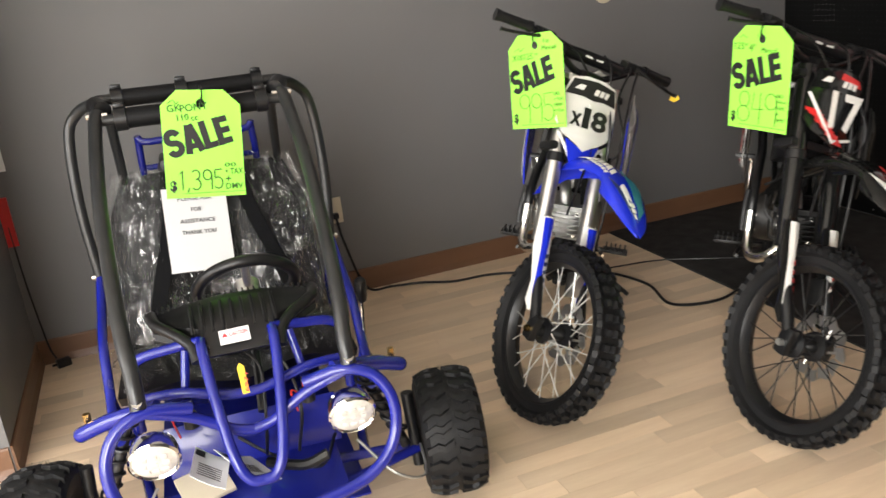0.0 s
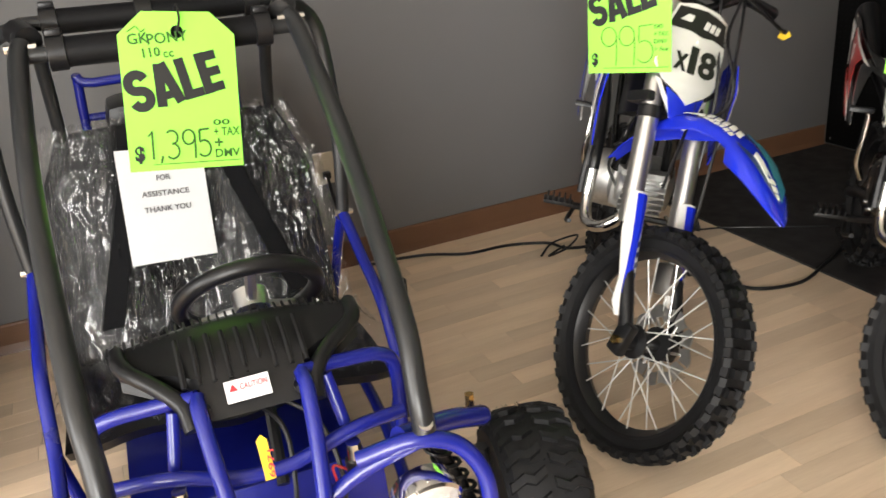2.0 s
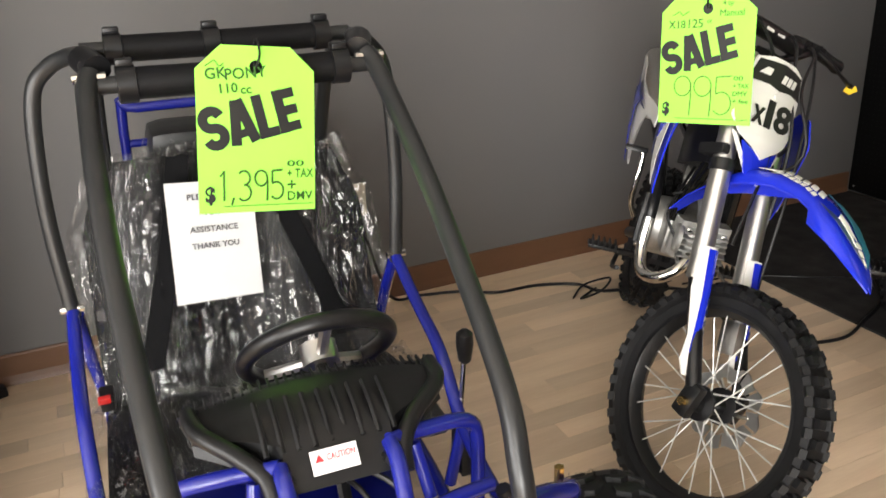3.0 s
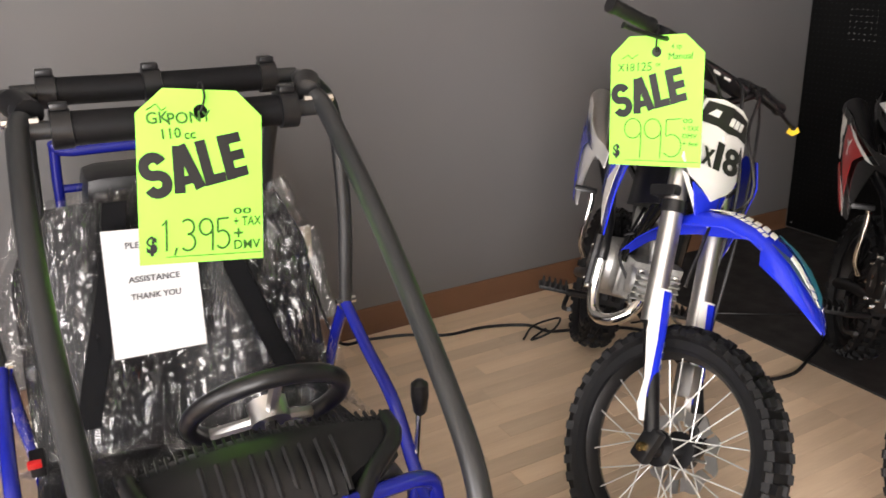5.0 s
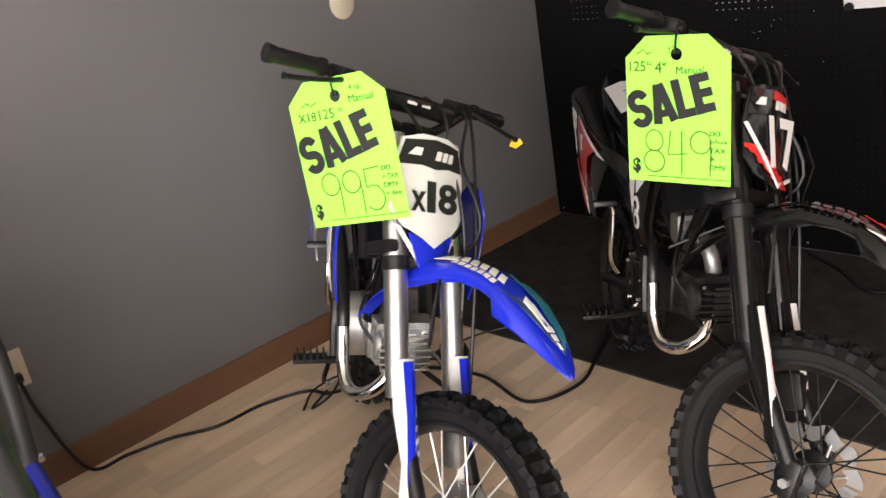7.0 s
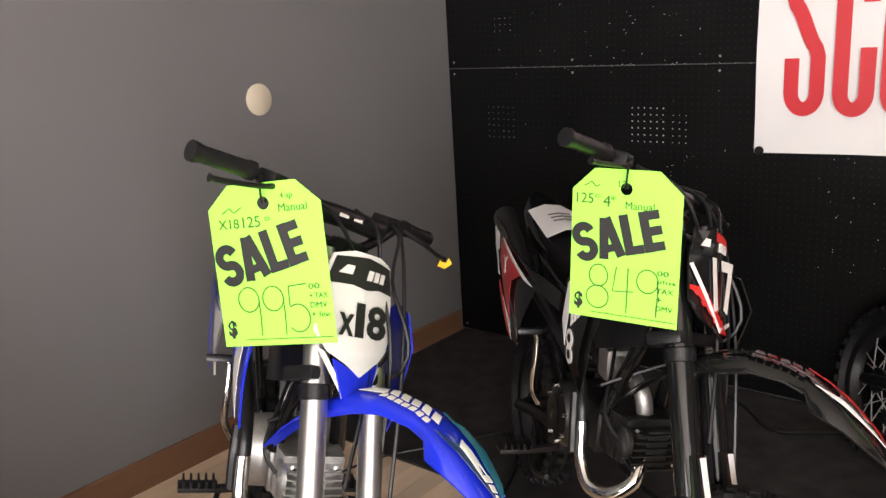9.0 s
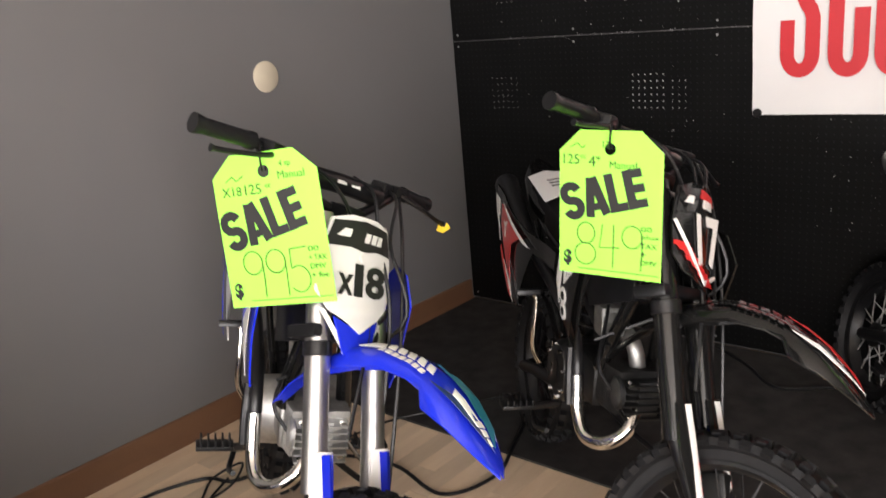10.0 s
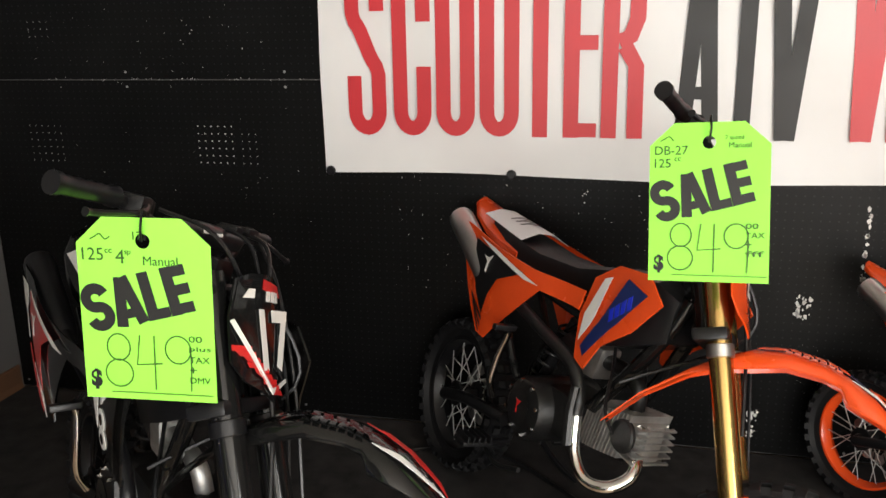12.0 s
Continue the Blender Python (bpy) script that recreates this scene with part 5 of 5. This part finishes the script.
    for u, v in ((-0.022, 0.02), (0.0, 0.022), (0.022, 0.02), (-0.026, 0), (0, 0), (0.026, 0), (-0.02, -0.02), (0, -0.022), (0.02, -0.02)):
        kp("lamp_cell", box((0, 0, 0), (0.016, 0.006, 0.014), 0.003), LENS, lamp).data.transform(lm @ pose(u, 0.019, v))
    # suspension and wheels
    kp("shock_absorber", rod((1.66, s * 0.28, 0.45), (1.68, s * 0.38, 0.20), 0.014, 10), BLACK)
    kp("shock_spring", tube([(1.66 + 0.02 * t + 0.022 * math.cos(44 * t), s * (0.285 + 0.09 * t) + 0.022 * math.sin(44 * t), 0.43 - 0.2 * t) for t in (i / 70 for i in range(71))], 0.0045, 6, 1), BLACK)
    kp("control_arm", rod((1.62, s * 0.20, 0.17), (1.64, s * 0.42, 0.17), 0.014, 10), KART_BLUE)
    kp("control_arm", rod((1.78, s * 0.18, 0.19), (1.66, s * 0.42, 0.17), 0.013, 10), KART_BLUE)
    kp("steering_knuckle", rod((1.66, s * 0.415, 0.12), (1.64, s * 0.405, 0.33), 0.016, 10), BLACK)
    kp("brake_line", tube([(1.68, s * 0.42, 0.19), (1.78, s * 0.40, 0.16), (1.80, s * 0.32, 0.2), (1.70, s * 0.25, 0.26)], 0.004, 6), CAST)
    for x, y, r, wd in ((1.65, 0.515, 0.172, 0.078), (0.46, 0.27, 0.17, 0.06)):
        mt = SAG.inverted() @ Matrix.Translation((x, s * y, r)) @ Matrix.Rotation(radians(-9 if x > 1 else 0), 4, "Z")
        rim = kp("front_wheel" if x > 1 else "rear_wheel", lathe([(0.05, -wd * 0.5), (0.078, -wd * 0.8), (0.082, -wd * 0.8), (0.078, -wd * 0.4), (0.07, 0), (0.078, wd * 0.4), (0.082, wd * 0.8), (0.078, wd * 0.8), (0.05, wd * 0.5)], 28, mt), BLACK)
        bm = lathe([(0.08, -wd * 0.8), (0.105, -wd * 1.0), (r - 0.035, -wd * 1.05), (r - 0.014, -wd * 0.85), (r - 0.009, -wd * 0.4), (r - 0.008, 0), (r - 0.009, wd * 0.4), (r - 0.014, wd * 0.85), (r - 0.035, wd * 1.05), (0.105, wd * 1.0), (0.08, wd * 0.8)], 48, mt)
        for i in range(22):
            for q in (-1, 1):
                a = 6.2832 * (i + 0.25 * q) / 22
                prev = None
                for u, da in ((0.08, 0.10), (0.40, 0.02), (0.62, 0.06), (0.98, -0.02)):
                    rr = r - 0.008 - 0.014 * u ** 4
                    mm = mt @ Matrix.Rotation(-(a + da), 4, "Y")
                    cs = [bm.verts.new(mm @ Vector((rr + dx, q * u * wd, dz))) for dx, dz in ((-0.004, -0.011), (0.0085, -0.008), (0.0085, 0.008), (-0.004, 0.011))]
                    if prev:
                        for j in range(3):
                            bm.faces.new((prev[j], prev[j + 1], cs[j + 1], cs[j]))
                    else:
                        bm.faces.new(cs)
                    prev = cs
                bm.faces.new(prev)
        kp("tyre", bm, RUBBER, rim, "chunky black off-road tyre")
        if x > 1:
            for i in range(40):
                a = random.uniform(0.2, 2.9)
                p = mt @ Vector((0.166 * math.cos(a), random.uniform(-0.06, 0.06), 0.166 * math.sin(a)))
                q = mt @ Vector((0.178 * math.cos(a), random.uniform(-0.06, 0.06) * 0.2 + (mt.inverted() @ p).y * 0.8, 0.178 * math.sin(a)))
                if i == 0:
                    hair = bmesh.new()
                rod(p, q, 0.0006, 3, hair)
            tagged(kp("tyre_nibs", hair, RUBBER, rim), kind="stuff")
# roof cross bars with padding and straps
for x, z, w, r in ((1.11, 1.085, 0.225, 0.029), (0.94, 1.125, 0.235, 0.026)):
    bar = kp("roof_bar", rod((x, -w - 0.03, z), (x, w + 0.03, z), 0.016, 12), SATIN)
    kp("foam_pad", tube([(x, -w + 0.02, z), (x, 0, z - 0.002), (x, w - 0.02, z)], r, 16), FOAM, bar, "black foam padding")
    for y in (-w + 0.03, -0.02, w - 0.03):
        kp("strap", lathe([(r + 0.001, -0.017), (r + 0.005, -0.016), (r + 0.005, 0.016), (r + 0.001, 0.017)], 18, pose(x, y, z)), BLACK, bar, "black webbing strap")
        kp("strap_tail", box((x - 0.004, y, z + r + 0.009), (0.03, 0.03, 0.012), 0.004), BLACK, bar)
# floor tray, pedals and papers in the nose
kp("floor_tray", box((1.28, 0, 0.13), (0.95, 0.52, 0.006), 0.002), KART_BLUE, label="blue sheet metal floor tray")
kp("nose_tray", box((1.72, 0, 0.22), (0.28, 0.40, 0.006), 0.002, (0, 8, 0)), KART_BLUE)
kp("nose_panel", box((1.61, 0, 0.295), (0.006, 0.44, 0.13), 0.002, (0, -14, 0)), KART_BLUE, label="blue sheet metal nose panel")
kp("nose_plate", box((1.93, -0.01, 0.215), (0.01, 0.15, 0.07), 0.003), KART_BLUE)
kp("plate_label", box((1.936, -0.01, 0.22), (0.003, 0.09, 0.026), 0.001), PAPER, smooth=False)
for dx, dy, tw, dims in ((1.775, -0.035, 24, (0.15, 0.11)), (1.76, -0.12, -8, (0.13, 0.09))):
    bk = kp("manual_sheet", slab([(-dims[1] / 2, -dims[0] / 2), (dims[1] / 2, -dims[0] / 2), (dims[1] / 2, dims[0] / 2), (-dims[1] / 2, dims[0] / 2)], 0.002, pose(dx, dy, 0.30 - dy * 0.1, 0, 35, 90 + tw), cuts=2, bend=lambda c: (c.x, c.y, c.z + 2 * c.x * c.x)), PAPER, label="loose printed manual sheet")
    for i in range(6):
        kp("print_line", box((0, 0, 0), (0.06, 0.003, 0.0006)), GREY_INK, bk, smooth=False).data.transform(pose(dx, dy, 0.30 - dy * 0.1, 0, 35, 90 + tw) @ pose(0, -0.04 + i * 0.009, 0.004))
    kp("print_block", box((0, 0, 0), (0.024, 0.024, 0.0006)), BLACK_INK, bk, smooth=False).data.transform(pose(dx, dy, 0.30 - dy * 0.1, 0, 35, 90 + tw) @ pose(-0.03, 0.045, 0.006))
kp("brown_bag", box((1.72, -0.14, 0.25), (0.12, 0.12, 0.012), 0.004, (6, 10, 15)), IVORY, label="brown paper parts bag")
for pts in ([(1.62, 0.0, 0.55), (1.70, 0.04, 0.52), (1.76, 0.03, 0.40), (1.70, 0.02, 0.28)], [(1.60, 0.03, 0.54), (1.66, 0.1, 0.50), (1.72, 0.12, 0.4), (1.7, 0.1, 0.27)], [(1.6, -0.05, 0.30), (1.7, 0.04, 0.27), (1.78, 0.14, 0.26), (1.66, 0.2, 0.27)]):
    kp("wire", tube(pts, 0.0045, 6), BLACK)
kp("wire_loom", tube([(1.72, 0.02, 0.27), (1.79, 0.10, 0.28), (1.80, 0.16, 0.30)], 0.014, 8), BLACK)
yt = kp("yellow_tag", slab([(-0.011, -0.05), (0.011, -0.05), (0.011, 0.036), (0, 0.048), (-0.011, 0.036)], 0.002, frame_of((1.765, -0.005, 0.53), (0, 1, 0.05), (-0.3, 0.1, 1)) @ Matrix.Scale(0.75, 4)), YELLOW, label="yellow tag with red handwritten numbers", smooth=False)
kp("tag_number", text_mesh("6971", 0.010, frame_of((1.781, 0.004, 0.50), (-0.3, 0.1, 1), (0, -1, 0)), 0.044, 0.01), RED_INK, yt, smooth=False)
for s in (-1, 1):
    kp("clamp_nut", rod((1.735, s * 0.14, 0.49), (1.735, s * 0.14, 0.455), 0.013, 8), CHROME)
    kp("clamp_base", rod((1.735, s * 0.14, 0.457), (1.735, s * 0.14, 0.42), 0.017, 10), BLACK)
    kp("red_wire", tube([(1.735, s * 0.14 - 0.015, 0.44), (1.745, s * 0.14 - 0.04, 0.46), (1.74, s * 0.14 - 0.03, 0.40)], 0.0025, 5), RED)
# dash cowl
secs = []
for i in range(25):
    u = -1 + 2 * i / 24
    au = abs(u)
    back = (1.485 + 0.01 * au, 0.648 - 0.02 * u * u)
    shoulder = (1.545 + 0.02 * (1 - au), 0.648 - 0.03 * u * u)
    low = 0.565 + 0.03 * max(0, au - 0.45) ** 0.8
    reach = 1.685 - 0.13 * max(0.0, (au - 0.42) / 0.58) ** 0.7
    rib = 0.006 if 4 <= i <= 20 and i % 2 == 0 and au < 0.6 else 0.0
    y = 0.205 * u + 0.008
    mid = ((shoulder[0] + reach) / 2 + 0.02 - rib, (shoulder[1] + low) / 2 + 0.018 - rib)
    ring = [(back[0], back[1] - 0.03), back, ((back[0] + shoulder[0]) / 2, shoulder[1] + 0.012), shoulder, mid, (reach - 0.01, low + 0.014), (reach, low), (reach - 0.02, low - 0.012), (mid[0] - 0.03, mid[1] - 0.035), (shoulder[0] - 0.02, shoulder[1] - 0.03)]
    secs.append([Vector((x, y, z)) for x, z in ring])
dash = kp("dash_cowl", loft(secs), BLACK, label="ribbed black plastic dash cowl")
for s in (-1, 1):
    kp("cowl_edge", tube([(1.50, s * 0.205 + 0.008, 0.628), (1.56, s * 0.195 + 0.008, 0.625), (1.62, s * 0.14, 0.61), (1.66, s * 0.108, 0.59), (1.69, s * 0.10, 0.56)], 0.0145, 10), BLACK, dash)
    kp("cowl_bolt", rod((1.665, s * 0.075, 0.582), (1.69, s * 0.075, 0.587), 0.008, 8), DARKMETAL, dash)
for i in range(9):
    y = -0.10 + 0.025 * i
    kp("cowl_rib", tube([(1.56, y, 0.657), (1.605, y, 0.640), (1.645, y, 0.612)], 0.0048, 6), BLACK, dash)
for i in range(30):
    y = -0.21 + 0.0145 * i
    kp("vent_slot", box((1.50, y, 0.654 - 0.5 * y * y), (0.03, 0.004, 0.006)), BLACK, dash, smooth=False)
cl = kp("caution_label", slab([(-0.036, -0.018), (0.036, -0.018), (0.036, 0.018), (-0.036, 0.018)], 0.001, frame_of((1.674, -0.005, 0.603), (0, 1, 0.02), (-0.62, 0, 0.75))), PAPER, dash, "white caution label", smooth=False)
kp("caution_word", text_mesh("CAUTION", 0.010, frame_of((1.674, -0.005, 0.603), (0, 1, 0.02), (-0.62, 0, 0.75)) @ pose(-0.012, 0.0, 0.0014), 0.044, 0.01), RED_INK, dash, smooth=False)
kp("caution_sign", slab([(-0.03, 0.0), (-0.016, 0.0), (-0.023, 0.012)], 0.0006, frame_of((1.674, -0.005, 0.603), (0, 1, 0.02), (-0.62, 0, 0.75)) @ pose(0, 0, 0.0014)), RED_INK, dash, smooth=False)
# steering wheel
sm = pose(1.345, 0.055, 0.610, 0, 0, 0) @ Matrix.Rotation(radians(-48), 4, "Y")
sw = kp("steering_wheel", tube([sm @ Vector((0.135 * math.cos(a), 0.135 * math.sin(a), 0)) for a in (6.2832 * i / 48 for i in range(48))], 0.0165, 12, closed=True), BLACK, label="black steering wheel")
for a in (0.0, 2.3, 4.0):
    kp("steering_spoke", rod(sm @ Vector((0.13 * math.cos(a), 0.13 * math.sin(a), 0)), sm @ Vector((0, 0, -0.02)), 0.011, 8), STEEL, sw)
kp("steering_hub", rod(sm @ Vector((0, 0, -0.03)), sm @ Vector((0, 0, 0.01)), 0.035, 16), STEEL, sw)
kp("steering_column", rod((1.355, 0.055, 0.60), (1.62, 0.03, 0.36), 0.012, 8), BLACK)
# seat, wrap, belts
def seat_surface(u, v):
    """Bench surface: v 0 at the front of the cushion, 1 at the top of the back."""
    if v < 0.42:
        t = v / 0.42
        x, z = 1.28 - 0.46 * t, 0.335 - 0.035 * t + 0.02 * math.sin(3.1416 * t)
    else:
        t = (v - 0.42) / 0.58
        x, z = 0.82 - 0.17 * t, 0.30 + 0.54 * t - 0.03 * max(0, abs(u) - 0.6) * t
    half = 0.35 - 0.02 * v - (0.06 * ((v - 0.85) / 0.15) if v > 0.85 else 0)
    crown = 0.03 * (1 - abs(math.sin(u * 3.1416)) ** 2) - 0.02 * u * u
    return Vector((x + (0.02 - crown if v >= 0.42 else 0), half * u, z - (crown if v < 0.42 else 0) + 0.0))


def seat_skin(lift, wild, nu, nv, stretch=1.0, thick=0.0):
    bm = bmesh.new()
    g = []
    for j in range(nv + 1):
        row = []
        for i in range(nu + 1):
            u, v = (-1 + 2 * i / nu) * stretch, j / nv
            p = seat_surface(u, v)
            n = Vector((0.25, 0, 1)) if v < 0.38 else Vector((1, 0, 0.3))
            d = lift
            if wild:
                q = Vector((u * 4.2 + v * 1.5, v * 1.8, 0.3))
                q2 = Vector((u * 10 - v * 4, v * 3.2, 4.3))
                q3 = Vector((u * 19 + v * 9, v * 8, 7.7))
                d += wild * (0.7 * (1 - abs(noise.noise(q))) ** 6 + 0.45 * (1 - abs(noise.noise(q2))) ** 6 + 0.16 * (1 - abs(noise.noise(q3))) ** 4)
                if v > 0.93:
                    p.z += 0.05 * (v - 0.93) / 0.07 * abs(noise.noise(Vector((u * 9, 2, 1)))) + 0.012
            row.append(bm.verts.new(p + n.normalized() * d))
        g.append(row)
    for j in range(nv):
        for i in range(nu):
            bm.faces.new((g[j][i], g[j][i + 1], g[j + 1][i + 1], g[j + 1][i]))
    if thick:
        ret = bmesh.ops.extrude_face_region(bm, geom=bm.faces[:])
        for v in (e for e in ret["geom"] if isinstance(e, bmesh.types.BMVert)):
            v.co += Vector((-0.5, 0, -0.5)) * thick
    return bm


bench = kp("bench_seat", seat_skin(0.0, 0, 28, 30, thick=0.09), SEAT, label="black padded bench seat")
kp("plastic_wrap", seat_skin(0.004, 0.05, 130, 150, 1.1), WRAP, bench, "crinkled clear plastic wrap")
for s in (-1, 1):
    line = spline([(0.715, s * 0.10, 0.845), (0.755, s * 0.13, 0.70), (0.83, s * 0.19, 0.52), (0.90, s * 0.23, 0.40)], 8)
    kp("seat_belt", loft([[p + Vector((0, -0.026, 0)), p + Vector((0, 0.026, 0)), p + Vector((-0.004, 0.026, -0.001)), p + Vector((-0.004, -0.026, -0.001))] for p in line]), WEBBING, bench, "flat black seat belt webbing", False)
kp("belt_buckle", box((1.02, -0.33, 0.42), (0.05, 0.03, 0.03), 0.005, (0, 20, 0)), BLACK, bench)
kp("buckle_button", box((1.045, -0.335, 0.432), (0.012, 0.026, 0.016), 0.003, (0, 20, 0)), RED, bench, "red buckle button")
# sheet of paper on the seat back
pm = frame_of((0.876, -0.105, 0.530), (-0.05, 0.215, -0.034), (-0.30, 0.0, 1))
note = thing("paper_sign", pose(0, -3.135, 0.004) @ pm, "white paper sign reading please ask for assistance", "sign")
part("sheet", slab([(0, 0), (0.213, 0), (0.213, 0.277), (0, 0.277)], 0.001, cuts=2, bend=lambda c: (c.x, c.y, c.z + 0.25 * (c.x - 0.1) ** 2)), PAPER, note)
for body, y, w in (("PLEASE ASK", 0.235, 0.115), ("FOR", 0.198, 0.034), ("ASSISTANCE", 0.160, 0.118), ("THANK YOU", 0.122, 0.115)):
    part("lettering", text_mesh(body, 0.0135, pose(0.107 - w / 2, y, 0.0042), w, 0.012), GREY_INK, note, smooth=False)
# engine rack behind the seat, gear lever
kp("engine_rack", tube([(0.42, -0.20, 0.45), (0.45, -0.20, 0.90), (0.46, -0.16, 0.915), (0.46, 0.16, 0.915), (0.45, 0.20, 0.90), (0.42, 0.20, 0.45)], 0.013, 10), KART_BLUE)
kp("engine_rack", tube([(0.44, -0.20, 0.82), (0.44, 0.20, 0.82)], 0.011, 8), KART_BLUE)
kp("engine", box((0.42, 0.0, 0.74), (0.2, 0.30, 0.24), 0.04), BLACK, label="black air box behind the seat")
kp("rear_deck", box((0.50, 0, 0.28), (0.36, 0.5, 0.03), 0.01), KART_BLUE)
kp("rear_axle", rod((0.46, -0.26, 0.17), (0.46, 0.26, 0.17), 0.016, 10), DARKMETAL)
gl = kp("gear_lever", tube([(1.25, 0.375, 0.22), (1.255, 0.38, 0.36), (1.262, 0.385, 0.48)], 0.006, 8), CHROME, label="thin chrome gear lever with black knob")
kp("gear_knob", lathe([(0.008, -0.045), (0.014, -0.038), (0.019, 0.0), (0.018, 0.025), (0.008, 0.034), (0, 0.035)], 16, pose(1.263, 0.386, 0.508, 90, 0, 0)), BLACK, gl)
kp("lever_gate", box((1.27, 0.375, 0.25), (0.06, 0.03, 0.10), 0.005), BLACK)

# ---- cables on the floor ----
def cable(points, r, label):
    return tagged(part("floor_cable", tube(points, r, 8, 8), BLACK), label, "cable")


cable([(0.035, -2.507, 0.375), (0.055, -2.49, 0.25), (0.06, -2.42, 0.03), (0.06, -2.30, 0.006), (0.10, -2.17, 0.006), (0.18, -2.04, 0.006), (0.20, -1.88, 0.006), (0.27, -1.74, 0.006), (0.36, -1.70, 0.006), (0.42, -1.55, 0.006),
       (0.52, -1.42, 0.006), (0.74, -1.36, 0.006), (0.97, -1.405, 0.006), (1.05, -1.25, 0.009), (1.0, -1.08, 0.0135), (0.93, -0.92, 0.0135), (0.80, -0.80, 0.0135)], 0.006, "black power cable lying over floor and carpet")
cable([(0.46, -1.40, 0.005), (0.52, -1.16, 0.007), (0.645, -0.98, 0.011), (0.78, -0.78, 0.011), (0.92, -0.60, 0.011)], 0.0035, "thin dark cable on the carpet")
cable([(1.25, -0.05, 0.013), (1.40, -0.15, 0.013), (1.55, -0.28, 0.013), (1.70, -0.20, 0.013), (1.85, -0.15, 0.013), (2.05, -0.23, 0.013), (2.35, -0.50, 0.013), (2.55, -0.62, 0.013)], 0.006, "black cable curled on the carpet")
cable([(0.36, -1.82, 0.005), (0.31, -1.74, 0.02), (0.36, -1.66, 0.05), (0.42, -1.74, 0.04), (0.38, -1.80, 0.006), (0.33, -1.70, 0.006)], 0.004, "tangle of thin black cable by the rear tyre")

cable([(0.010, -3.806, 0.60), (0.010, -3.801, 0.37), (0.016, -3.788, 0.16), (0.035, -3.776, 0.07), (0.05, -3.76, 0.03)], 0.004, "thin black cord hanging down the grey wall")
adapter = thing("power_adapter", pose(0.075, -3.735, 0.001, 0, 0, 20), "black plug-in power adapter lying on the floor", "adapter")
part("case", box((0, 0, 0.016), (0.04, 0.055, 0.032), 0.006), BLACK, adapter)
part("cord_grip", rod((0, -0.026, 0.016), (0, -0.045, 0.016), 0.005, 8), BLACK, adapter)

# ---- floor strips ----
random.seed(11)
SW, floor = 0.072, bpy.data.objects["floor"]
shapes = {}


def strip_mesh(length):
    if length not in shapes:
        bm = box((0, 0, -0.003), (SW - 0.0008, length - 0.0008, 0.006), 0.0)
        me = bpy.data.meshes.new("strip")
        bm.to_mesh(me), bm.free()
        me.materials.append(PLANK)
        shapes[length] = me
    return shapes[length]


rest = bmesh.new()
x = SW / 2 + 0.002
while x < FRONT_X:
    y = -1.113
    first = random.choice((0.2, 0.32, 0.44))
    while y > BACK_Y:
        ln = first or random.choice((0.38, 0.45, 0.52, 0.6))
        first = None
        ln = min(ln, y - BACK_Y)
        if y - ln > LEFT_Y - 0.3 and x < 2.45 or y > LEFT_Y and x < RETURN_X:
            if x < RETURN_X:
                ln = min(ln, y - LEFT_Y)
            st_ob = new("plank", strip_mesh(round(ln, 3)))
            st_ob.parent = floor
            st_ob.location = (x, y - ln / 2, 0)
        elif x > RETURN_X:
            vs = [rest.verts.new((x + a * (SW / 2 - 0.0004), y - ln / 2 + b * (ln / 2 - 0.0004), 0)) for a, b in ((-1, -1), (1, -1), (1, 1), (-1, 1))]
            rest.faces.new(vs)
        y -= ln
        if x < RETURN_X and y <= LEFT_Y + 0.001:
            break
    x += SW
ob = part("plank_field", rest, PLANK, floor, smooth=False)
tagged(ob, kind="stuff")
